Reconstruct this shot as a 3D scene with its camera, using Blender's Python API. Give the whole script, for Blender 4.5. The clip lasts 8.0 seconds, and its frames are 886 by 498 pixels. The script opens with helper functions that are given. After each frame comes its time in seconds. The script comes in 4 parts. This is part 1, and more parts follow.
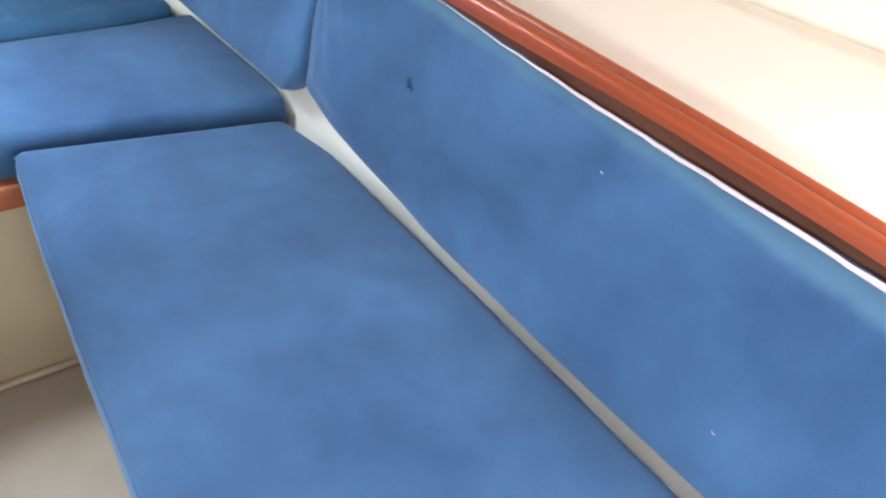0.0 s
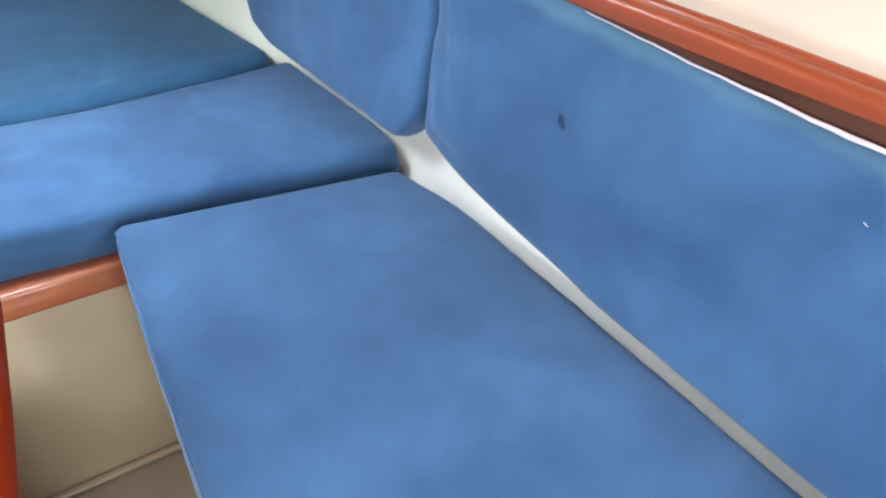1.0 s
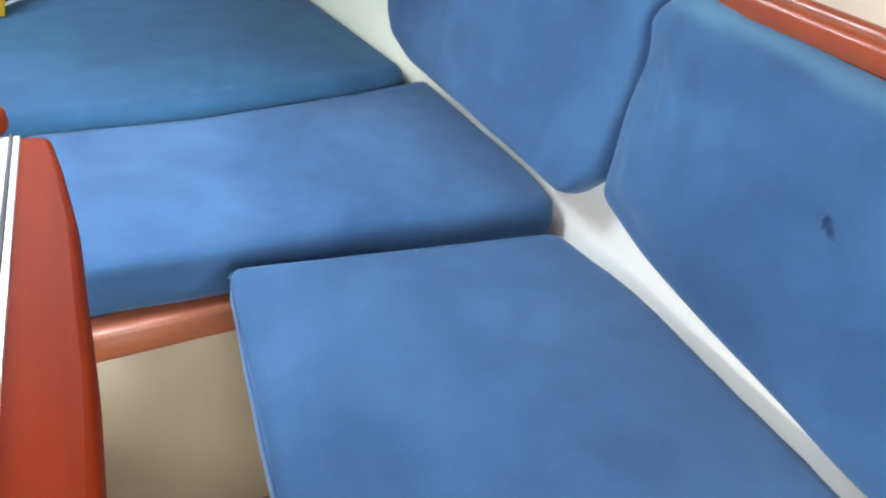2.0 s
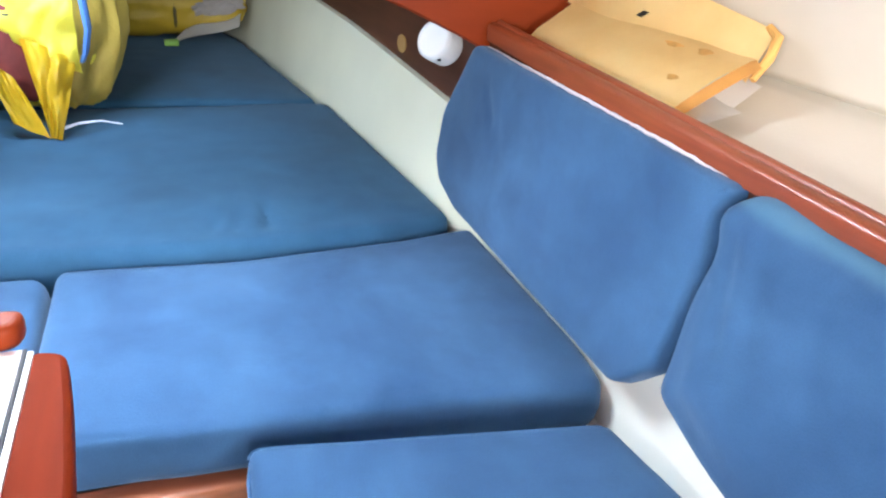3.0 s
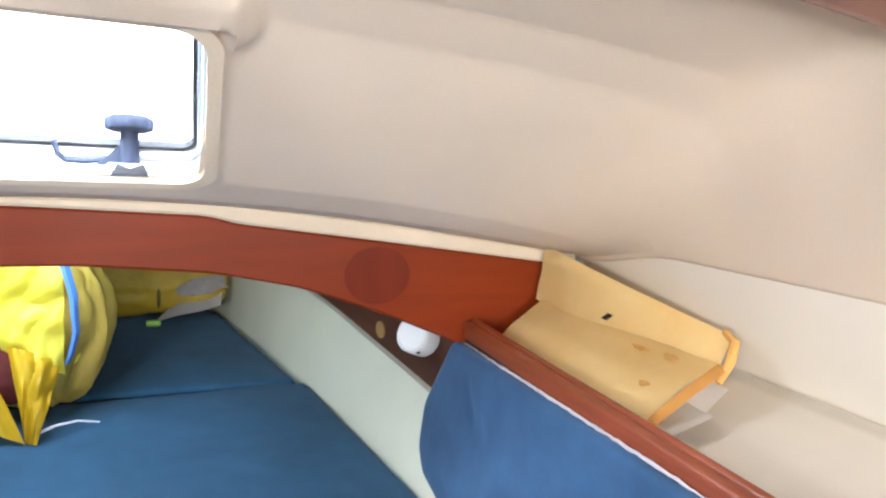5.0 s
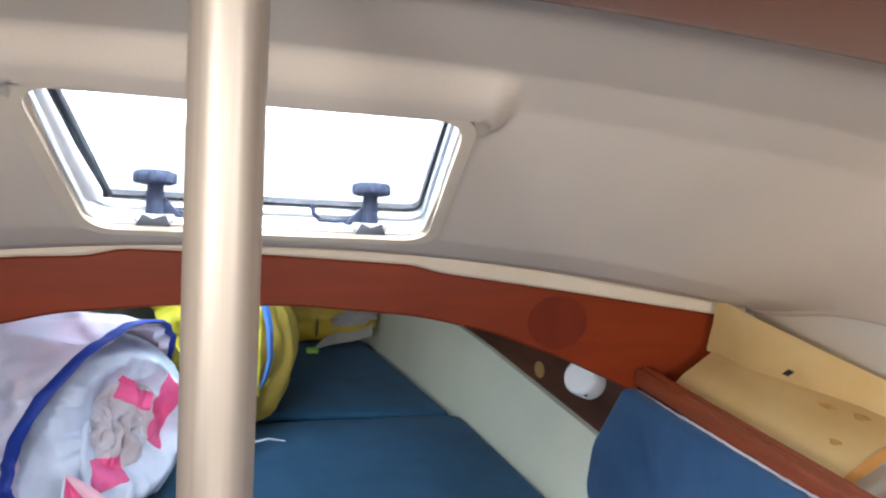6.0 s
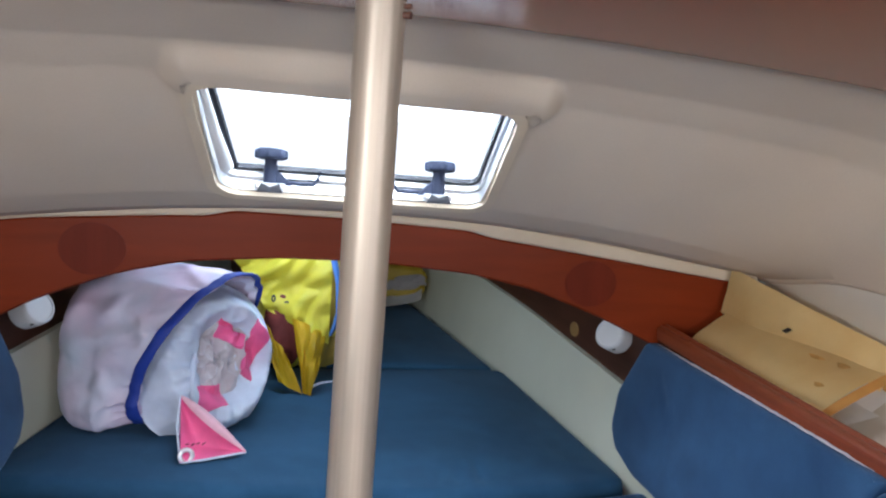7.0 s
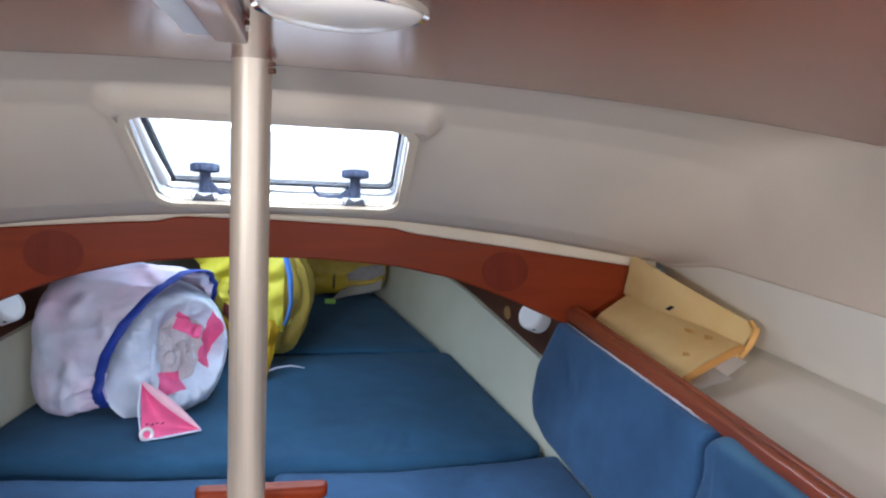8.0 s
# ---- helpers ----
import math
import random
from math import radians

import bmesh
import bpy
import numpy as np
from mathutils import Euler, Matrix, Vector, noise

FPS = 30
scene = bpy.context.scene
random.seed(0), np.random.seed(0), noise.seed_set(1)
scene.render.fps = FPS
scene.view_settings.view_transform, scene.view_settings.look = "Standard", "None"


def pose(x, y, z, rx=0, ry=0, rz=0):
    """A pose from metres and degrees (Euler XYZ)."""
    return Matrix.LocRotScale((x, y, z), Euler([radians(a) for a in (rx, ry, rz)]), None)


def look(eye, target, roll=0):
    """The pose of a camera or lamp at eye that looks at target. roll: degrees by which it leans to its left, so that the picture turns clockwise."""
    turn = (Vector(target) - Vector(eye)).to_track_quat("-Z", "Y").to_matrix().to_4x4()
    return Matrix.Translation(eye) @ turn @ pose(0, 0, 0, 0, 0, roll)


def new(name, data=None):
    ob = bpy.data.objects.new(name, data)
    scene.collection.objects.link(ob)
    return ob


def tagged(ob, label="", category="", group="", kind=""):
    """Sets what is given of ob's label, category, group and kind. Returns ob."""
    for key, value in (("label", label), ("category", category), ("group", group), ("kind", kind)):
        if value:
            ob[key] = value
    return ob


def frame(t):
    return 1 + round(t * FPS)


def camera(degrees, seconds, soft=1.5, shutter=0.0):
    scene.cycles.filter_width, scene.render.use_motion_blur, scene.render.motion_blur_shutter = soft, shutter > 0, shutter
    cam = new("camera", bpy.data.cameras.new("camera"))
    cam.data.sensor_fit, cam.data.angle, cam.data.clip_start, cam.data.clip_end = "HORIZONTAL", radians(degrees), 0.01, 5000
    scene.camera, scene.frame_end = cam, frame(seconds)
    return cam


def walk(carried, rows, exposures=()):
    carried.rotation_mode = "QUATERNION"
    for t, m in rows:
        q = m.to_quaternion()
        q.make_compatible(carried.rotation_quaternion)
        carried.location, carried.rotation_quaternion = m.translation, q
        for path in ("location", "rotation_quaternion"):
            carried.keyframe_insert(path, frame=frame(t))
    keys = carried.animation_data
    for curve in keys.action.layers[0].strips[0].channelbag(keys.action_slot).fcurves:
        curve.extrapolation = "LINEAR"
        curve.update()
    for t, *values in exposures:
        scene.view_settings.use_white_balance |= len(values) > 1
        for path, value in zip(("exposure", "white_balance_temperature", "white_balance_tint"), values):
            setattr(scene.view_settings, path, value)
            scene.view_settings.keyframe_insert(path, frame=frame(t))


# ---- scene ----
cam = camera(64.8, 8.0, soft=2.2)
METRES, EYE, TILT, LEAN, TURN = 1.6, 1.27, -36.9, -6.4, -37.0
ROWS = [
    (0.0, 0.0, 0.0, 0.0, -0.0, 0.0, 0.0),
    (0.5, -0.039, 0.0593, 0.0278, 3.13, 0.58, 1.73),
    (1.0, -0.0685, 0.1193, 0.0388, 6.81, 2.55, 2.69),
    (1.5, -0.1157, 0.1779, 0.066, 9.27, 3.58, -1.19),
    (3.0, -0.1977, 0.2559, 0.182, 14.17, 10.93, -8.52),
    (3.5, -0.1978, 0.254, 0.2106, 12.09, 17.5, -7.4),
    (4.0, -0.1932, 0.248, 0.2377, 9.78, 22.05, -4.31),
    (5.5, -0.2567, 0.1473, 0.2487, 15.24, 31.63, -7.4),
    (6.0, -0.2785, 0.0982, 0.2157, 19.66, 31.61, -11.15),
    (6.5, -0.2801, 0.0322, 0.1591, 21.76, 30.89, -13.49),
    (7.0, -0.2307, -0.0339, 0.1129, 21.71, 29.22, -14.03),
    (7.5, -0.1454, -0.0699, 0.0942, 22.42, 28.19, -15.06),
    (8.0, -0.0717, -0.104, 0.0854, 21.8, 28.14, -12.33),
]
EXPOSURES = [(0.0, 0.12, 6300, 11), (0.5, 0.28, 6300, 11), (1.5, 0.27, 6300, 11), (2.8, 0.46, 6200, 11), (3.5, 0.56, 6150, 11), (4.2, 0.56, 6150, 10), (5.3, -0.06, 6300, 10), (5.5, -0.24, 6300, 10),
             (6.0, -0.64, 6200, 11), (6.5, -0.98, 6150, 11), (7.0, -1.06, 6000, 12), (7.5, -1.08, 5850, 12), (8.0, -0.94, 5800, 12)]
PATH = [(t, pose(0.19, 0, EYE, TILT, LEAN, TURN) @ pose(METRES * x, METRES * y, METRES * z, 90 + pitch, roll, yaw)) for t, x, y, z, yaw, pitch, roll in ROWS]
PATH += [
    (1.7, look((0.212, 0.404, 1.160), (0.999, 1.843, 0.016), 2.5)),
    (2.8, look((0.245, 0.569, 1.198), (0.889, 2.189, 0.217), 4.7)),
    (4.2, look((0.266, 0.633, 1.309), (1.190, 2.342, 0.832), 4.0)),
    (5.3, look((0.157, 0.592, 1.384), (0.896, 2.439, 1.177), 2.9)),
]
walk(cam, sorted(PATH, key=lambda row: row[0]), EXPOSURES)

# ---- world and light ----
CX = 0.045  # the boat's centre line
world = bpy.data.worlds.new("sky")
scene.world = world
world.use_nodes = True
wn = world.node_tree.nodes
sky = wn.new("ShaderNodeTexSky")
sky.sky_type, sky.sun_disc = "NISHITA", False
sky.sun_elevation, sky.sun_rotation = radians(50), radians(150)
world.node_tree.links.new(sky.outputs[0], wn["Background"].inputs[0])
wn["Background"].inputs[1].default_value = 0.12
sun = new("sun", bpy.data.lights.new("sun", "SUN"))
sun.data.energy, sun.data.angle, sun.data.color = 1.2, radians(12), (1.0, 0.95, 0.88)
sun.matrix_world = look((0.5, -1.2, 2.2), (0, 0, 0))


def area_lamp(name, eye, target, w, h, power, color):
    lamp = new(name, bpy.data.lights.new(name, "AREA"))
    lamp.data.shape, lamp.data.size, lamp.data.size_y = "RECTANGLE", w, h
    lamp.data.energy, lamp.data.color = power, color
    lamp.matrix_world = look(eye, target)
    return lamp


# daylight in the companionway, and two added lamps for unseen side windows without openings
area_lamp("companionway_light", (CX, -1.84, 1.32), (0.15, 1.0, 0.8), 0.66, 0.8, 58, (1.0, 0.95, 0.89))
area_lamp("unseen_window_light_port", (-0.93, -0.45, 1.36), (0.9, 0.3, 1.0), 0.9, 0.16, 60, (0.97, 0.98, 0.97))
area_lamp("unseen_window_light_starboard", (1.02, -0.45, 1.36), (-0.5, 0.3, 0.9), 0.9, 0.16, 27, (0.97, 0.98, 1.0))
area_lamp("hatch_light", (0.031, 1.685, 1.506), (0.031, 1.60, 1.05), 0.54, 0.30, 15, (0.84, 0.93, 1.0))

# unseen fore hatch assumed above the bags; its lamp is added to brighten them
area_lamp("unseen_fore_hatch_light", (-0.09, 2.42, 1.285), (-0.10, 2.40, 0.0), 0.44, 0.40, 6.6, (0.74, 0.88, 1.0))


# ---- materials ----
def material(name, base, rough=0.5, metal=0.0, vary=0.12, scale=(6, 6, 6), bump=0.1, bump_scale=60, coat=0.0, sheen=0.0, second=None, detail=4, distort=0.0, fine=0.0, spec=0.5, mid=0.0, crinkle=0.0, crinkle_scale=9.0):
    """Base colour mottled at a large scale, and relief at a fine one."""
    m = bpy.data.materials.new(name)
    m.use_nodes = True
    n, l = m.node_tree.nodes, m.node_tree.links
    b = n["Principled BSDF"]
    b.inputs["Roughness"].default_value, b.inputs["Metallic"].default_value = rough, metal
    b.inputs["Coat Weight"].default_value, b.inputs["Coat Roughness"].default_value = coat, 0.12
    b.inputs["Sheen Weight"].default_value, b.inputs["Sheen Roughness"].default_value = sheen, 0.45
    b.inputs["Sheen Tint"].default_value, b.inputs["Specular IOR Level"].default_value = (0.55, 0.75, 1.0, 1), spec
    tc = n.new("ShaderNodeTexCoord")
    mp = n.new("ShaderNodeMapping")
    mp.inputs["Scale"].default_value = scale
    l.new(tc.outputs["Object"], mp.inputs[0])
    t1 = n.new("ShaderNodeTexNoise")
    t1.inputs["Scale"].default_value, t1.inputs["Detail"].default_value, t1.inputs["Distortion"].default_value = 1.0, detail, distort
    l.new(mp.outputs[0], t1.inputs["Vector"])
    ramp = n.new("ShaderNodeValToRGB")
    ramp.color_ramp.elements[0].position, ramp.color_ramp.elements[1].position = 0.3, 0.7
    dark = [c * (1 - vary) for c in base]
    light = second or [min(1, c * (1 + vary)) for c in base]
    ramp.color_ramp.elements[0].color, ramp.color_ramp.elements[1].color = (*dark, 1), (*light, 1)
    l.new(t1.outputs[0], ramp.inputs[0])
    out = ramp.outputs[0]
    t2 = n.new("ShaderNodeTexNoise")
    t2.inputs["Scale"].default_value, t2.inputs["Detail"].default_value = bump_scale, 3
    l.new(tc.outputs["Object"], t2.inputs["Vector"])
    if fine:
        mix = n.new("ShaderNodeMix")
        mix.data_type, mix.blend_type = "RGBA", "MULTIPLY"
        mix.inputs["Factor"].default_value = fine
        l.new(out, mix.inputs["A"])
        r2 = n.new("ShaderNodeValToRGB")
        r2.color_ramp.elements[0].position, r2.color_ramp.elements[1].position = 0.35, 0.62
        r2.color_ramp.elements[0].color, r2.color_ramp.elements[1].color = (0.55, 0.55, 0.55, 1), (1, 1, 1, 1)
        l.new(t2.outputs[0], r2.inputs[0])
        l.new(r2.outputs[0], mix.inputs["B"])
        out = mix.outputs["Result"]
    if mid:
        t3 = n.new("ShaderNodeTexNoise")
        t3.inputs["Scale"].default_value, t3.inputs["Detail"].default_value = 17.0, 5
        l.new(tc.outputs["Object"], t3.inputs["Vector"])
        r3 = n.new("ShaderNodeValToRGB")
        r3.color_ramp.elements[0].position, r3.color_ramp.elements[1].position = 0.38, 0.6
        r3.color_ramp.elements[0].color, r3.color_ramp.elements[1].color = (0.72, 0.75, 0.8, 1), (1, 1, 1, 1)
        l.new(t3.outputs[0], r3.inputs[0])
        mx = n.new("ShaderNodeMix")
        mx.data_type, mx.blend_type = "RGBA", "MULTIPLY"
        mx.inputs["Factor"].default_value = mid
        l.new(out, mx.inputs["A"])
        l.new(r3.outputs[0], mx.inputs["B"])
        out = mx.outputs["Result"]
    l.new(out, b.inputs["Base Color"])
    if bump:
        bp = n.new("ShaderNodeBump")
        bp.inputs["Strength"].default_value, bp.inputs["Distance"].default_value = bump, 0.01
        l.new(t2.outputs[0], bp.inputs["Height"])
        l.new(bp.outputs[0], b.inputs["Normal"])
    if crinkle:
        t4 = n.new("ShaderNodeTexNoise")
        t4.noise_type = "RIDGED_MULTIFRACTAL"
        t4.inputs["Scale"].default_value, t4.inputs["Detail"].default_value, t4.inputs["Distortion"].default_value = crinkle_scale, 2.5, 0.5
        l.new(tc.outputs["Object"], t4.inputs["Vector"])
        b2 = n.new("ShaderNodeBump")
        b2.inputs["Strength"].default_value, b2.inputs["Distance"].default_value = crinkle, 0.03
        l.new(t4.outputs[0], b2.inputs["Height"])
        if bump:
            l.new(bp.outputs[0], b2.inputs["Normal"])
        l.new(b2.outputs[0], b.inputs["Normal"])
    return m


SUEDE = material("blue_suede", (0.026, 0.079, 0.179), 0.9, second=(0.042, 0.112, 0.230), vary=0.18, mid=0.38, scale=(5, 4, 5), spec=0.2, bump=0.12, bump_scale=420, sheen=0.26, detail=4, distort=0.4, fine=0.15)
SUEDE_PALE_TOP = material("pale_topped_blue_suede", (0.026, 0.079, 0.179), 0.9, second=(0.042, 0.112, 0.230), vary=0.18, mid=0.38, scale=(5, 4, 5), spec=0.2, bump=0.12, bump_scale=420, sheen=0.26, detail=4, distort=0.4, fine=0.15)
# the long back cushion is paler along its upper edge
wt, wl = SUEDE_PALE_TOP.node_tree.nodes, SUEDE_PALE_TOP.node_tree.links
pale_in = wt["Principled BSDF"].inputs["Base Color"]
pale_from = pale_in.links[0].from_socket
pale_tc, pale_dot, pale_noise = wt.new("ShaderNodeTexCoord"), wt.new("ShaderNodeVectorMath"), wt.new("ShaderNodeTexNoise")
pale_dot.operation = "DOT_PRODUCT"
pale_dot.inputs[1].default_value = (0, -0.062, 1)
pale_noise.inputs["Scale"].default_value, pale_noise.inputs["Detail"].default_value = 11, 4
pale_add, pale_map, pale_mix = wt.new("ShaderNodeMath"), wt.new("ShaderNodeMapRange"), wt.new("ShaderNodeMix")
pale_add.operation = "MULTIPLY_ADD"
pale_add.inputs[1].default_value = 0.022
pale_map.interpolation_type = "SMOOTHSTEP"
pale_map.inputs["From Min"].default_value, pale_map.inputs["From Max"].default_value, pale_map.inputs["To Max"].default_value = 0.868, 0.884, 0.6
pale_mix.data_type = "RGBA"
pale_mix.inputs["B"].default_value = (0.075, 0.175, 0.26, 1)
wl.new(pale_tc.outputs["Object"], pale_dot.inputs[0])
wl.new(pale_tc.outputs["Object"], pale_noise.inputs["Vector"])
wl.new(pale_noise.outputs[0], pale_add.inputs[0])
wl.new(pale_dot.outputs["Value"], pale_add.inputs[2])
wl.new(pale_add.outputs[0], pale_map.inputs["Value"])
wl.new(pale_map.outputs["Result"], pale_mix.inputs["Factor"])
wl.new(pale_from, pale_mix.inputs["A"])
wl.new(pale_mix.outputs["Result"], pale_in)
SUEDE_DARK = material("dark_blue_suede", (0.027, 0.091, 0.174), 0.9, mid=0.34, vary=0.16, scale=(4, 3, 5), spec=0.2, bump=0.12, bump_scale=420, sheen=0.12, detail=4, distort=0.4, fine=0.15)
SPOT = material("blue_ink", (0.018, 0.058, 0.15), 0.9, bump=0)
PIPING = material("white_piping", (0.50, 0.47, 0.51), 0.8, bump=0.2, bump_scale=200)
WOOD_Y = material("mahogany_along", (0.22, 0.049, 0.018), 0.38, vary=0.22, scale=(45, 2.5, 45), spec=0.35, bump=0.02, bump_scale=150, coat=0.4, detail=5, distort=0.6)
WOOD_X = material("mahogany_across", (0.185, 0.026, 0.005), 0.42, vary=0.12, scale=(2.2, 24, 20), spec=0.14, bump=0.03, bump_scale=150, coat=0.02, detail=5, distort=0.9)
WOOD_CEIL = material("mahogany_ceiling", (0.215, 0.026, 0.008), 0.2, vary=0.14, scale=(2.0, 18, 18), spec=0.25, bump=0.0, bump_scale=30, coat=0.2, detail=5, distort=0.7)
WOOD_DARK = material("dark_locker_wood", (0.085, 0.03, 0.015), 0.5, vary=0.3, scale=(30, 3, 30), bump=0.04, bump_scale=150)
# near-black that stands for the shaded gap under the fiddle rails
GAP_SHADE = material("black_brown_gap_shade", (0.06, 0.024, 0.015), 0.8, vary=0.4, scale=(20, 6, 20), bump=0.1, spec=0.2)
TABLE_WOOD = material("red_table_wood", (0.15, 0.017, 0.003), 0.6, vary=0.2, scale=(45, 2.5, 45), bump=0.03, bump_scale=150, spec=0.03)
PLUG = material("round_plug_wood", (0.135, 0.017, 0.005), 0.5, vary=0.15, scale=(30, 30, 4), bump=0.03, spec=0.14)
LINING = material("beige_lining", (0.565, 0.478, 0.378), 0.9, vary=0.06, scale=(2.5, 2.5, 2.5), bump=0.05, bump_scale=260, fine=0.06)
TRIM = material("cream_trim", (0.60, 0.505, 0.375), 0.7, vary=0.06, bump=0.1, bump_scale=150)
GEL_GREEN = material("pale_green_gelcoat", (0.80, 0.83, 0.68), 0.4, vary=0.05, scale=(3, 3, 3), bump=0.03, bump_scale=40, coat=0.15)
GEL = material("cream_gelcoat", (0.325, 0.285, 0.20), 0.28, vary=0.06, scale=(3, 3, 3), bump=0.02, bump_scale=30, coat=0.3)
GEL_WHITE = material("white_gelcoat", (0.78, 0.80, 0.74), 0.35, vary=0.06, scale=(3, 3, 3), bump=0.03, bump_scale=40, coat=0.2)
SIDE = material("cream_side_vinyl", (0.67, 0.625, 0.54), 0.55, vary=0.05, scale=(3, 3, 3), bump=0.05, bump_scale=180)
SOLE = material("cream_sole", (0.36, 0.325, 0.27), 0.18, vary=0.08, scale=(3, 3, 3), bump=0.02, coat=0.4)
METAL = material("brushed_post", (0.50, 0.43, 0.34), 0.45, metal=0.5, vary=0.22, scale=(60, 60, 1.2), bump=0.02, bump_scale=90)
ALU = material("aluminium", (0.72, 0.74, 0.76), 0.35, metal=0.8, vary=0.06, bump=0.02)
CHROME = material("chrome", (0.8, 0.8, 0.8), 0.1, metal=1.0, vary=0.03, bump=0)
RUBBER = material("black_gasket", (0.02, 0.022, 0.03), 0.6, vary=0.2, bump=0.05)
HANDLE = material("blue_grey_plastic", (0.013, 0.021, 0.05), 0.7, vary=0.1, bump=0.03)
PLASTIC = material("white_plastic", (0.75, 0.77, 0.78), 0.35, vary=0.04, bump=0.02)
LAMINATE = material("white_laminate", (0.75, 0.73, 0.70), 0.18, vary=0.04, bump=0.01, coat=0.3)
PAPER = material("manila_paper", (0.95, 0.69, 0.29), 0.7, vary=0.05, second=(0.97, 0.77, 0.39), scale=(8, 8, 8), bump=0.05, bump_scale=60, fine=0.03)
PAPER_EDGE = material("orange_paper_edge", (0.68, 0.37, 0.10), 0.7, vary=0.15, scale=(12, 12, 12), bump=0.05)
STAIN = material("brown_stain", (0.70, 0.42, 0.13), 0.8, vary=0.3, scale=(30, 30, 30), bump=0.03)
# berth trim in a paler brown than the other mahogany
TRIM_WOOD = material("pale_berth_trim_wood", (0.27, 0.085, 0.035), 0.35, vary=0.2, scale=(3.0, 40, 34), spec=0.4, bump=0.03, bump_scale=150, coat=0.3)
ROLL = material("yellow_ochre_cloth", (0.42, 0.29, 0.02), 0.55, vary=0.25, scale=(7, 7, 7), bump=0.12, bump_scale=60, crinkle=0.4, crinkle_scale=9)
WHITE_PAPER = material("white_paper", (0.78, 0.76, 0.72), 0.7, vary=0.06, bump=0.03)
INK = material("black_ink", (0.02, 0.02, 0.02), 0.6, vary=0.2, bump=0)
BAG_WHITE = material("white_bag_cloth", (0.70, 0.79, 0.94), 0.5, vary=0.06, scale=(4.2, 4.2, 4.2), bump=0.2, bump_scale=22, second=(0.84, 0.63, 0.81), detail=2, crinkle=1.0, crinkle_scale=8, mid=0.28)
CLOTH_WHITE = material("white_sailcloth", (0.68, 0.77, 0.91), 0.55, vary=0.1, scale=(8, 8, 8), bump=0.15, bump_scale=24, crinkle=0.8, crinkle_scale=7, mid=0.35)
BLUE_BAND = material("blue_band", (0.012, 0.04, 0.30), 0.6, vary=0.15, bump=0.15, bump_scale=200)
PINK = material("pink_cloth", (0.82, 0.13, 0.32), 0.6, vary=0.2, scale=(9, 9, 9), bump=0.12, bump_scale=70)
PINK_PALE = material("pale_pink_cloth", (0.85, 0.50, 0.60), 0.6, vary=0.15, scale=(9, 9, 9), bump=0.1)
YELLOW = material("yellow_oilskin", (0.84, 0.78, 0.09), 0.42, vary=0.14, scale=(6, 6, 6), bump=0.12, bump_scale=50, crinkle=0.35, crinkle_scale=8)
GREY_CLOTH = material("grey_cloth", (0.30, 0.28, 0.27), 0.8, vary=0.2, bump=0.1)
GREY_SAIL = material("grey_sailcloth", (0.58, 0.55, 0.58), 0.6, vary=0.15, scale=(9, 9, 9), bump=0.1, bump_scale=60, crinkle=0.6, crinkle_scale=6)
TAN_CAP = material("tan_cap", (0.34, 0.20, 0.07), 0.6, vary=0.2, bump=0.05)
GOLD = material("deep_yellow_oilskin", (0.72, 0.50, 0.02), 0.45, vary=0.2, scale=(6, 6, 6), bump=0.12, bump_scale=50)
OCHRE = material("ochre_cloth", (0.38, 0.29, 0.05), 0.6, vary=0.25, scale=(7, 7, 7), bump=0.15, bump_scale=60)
OLIVE = material("olive_cloth", (0.085, 0.07, 0.025), 0.7, vary=0.3, scale=(8, 8, 8), bump=0.15, bump_scale=60)
BLUE_TAPE = material("pale_blue_tape", (0.08, 0.22, 0.62), 0.5, vary=0.1, bump=0.05)
DARK_CLOTH = material("dark_red_cloth", (0.16, 0.03, 0.03), 0.8, vary=0.4, scale=(14, 14, 14), bump=0.1)
GREEN = material("green_plastic", (0.30, 0.60, 0.10), 0.4, vary=0.1, bump=0.02)
LENS = material("frosted_lens", (0.72, 0.66, 0.58), 0.25, vary=0.04, bump=0.02, coat=0.5)


def glow(name, color, strength):
    m = bpy.data.materials.new(name)
    m.use_nodes = True
    n = m.node_tree.nodes
    e = n.new("ShaderNodeEmission")
    e.inputs[0].default_value, e.inputs[1].default_value = (*color, 1), strength
    m.node_tree.links.new(e.outputs[0], n["Material Output"].inputs[0])
    return m


SKY_GLOW = glow("bright_overcast_sky", (0.97, 0.99, 1.0), 3.0)
GLASS = bpy.data.materials.new("hatch_acrylic")
GLASS.use_nodes = True
gb = GLASS.node_tree.nodes["Principled BSDF"]
gb.inputs["Transmission Weight"].default_value, gb.inputs["Roughness"].default_value, gb.inputs["IOR"].default_value = 1.0, 0.02, 1.2
gb.inputs["Base Color"].default_value = (0.95, 0.97, 1.0, 1)


# ---- mesh helpers ----
import mathutils


def part(name, bm, mat, parent=None, label="", smooth=True):
    me = bpy.data.meshes.new(name)
    bmesh.ops.recalc_face_normals(bm, faces=bm.faces)
    for f in bm.faces:
        f.smooth = smooth
    for e in bm.edges:
        e.smooth = not (len(e.link_faces) == 2 and e.calc_face_angle(0) > 0.75) and all(len(f.verts) < 9 for f in e.link_faces)
    bm.to_mesh(me)
    bm.free()
    me.materials.append(mat)
    ob = new(name, me)
    if parent:
        ob.parent = parent
    if label:
        ob["label"] = label
    return ob


def thing(name, label, category, at=(0, 0, 0), group="", kind=""):
    ob = new(name)
    ob.empty_display_size = 0.05
    ob.location = at
    return tagged(ob, label, category, group, kind)


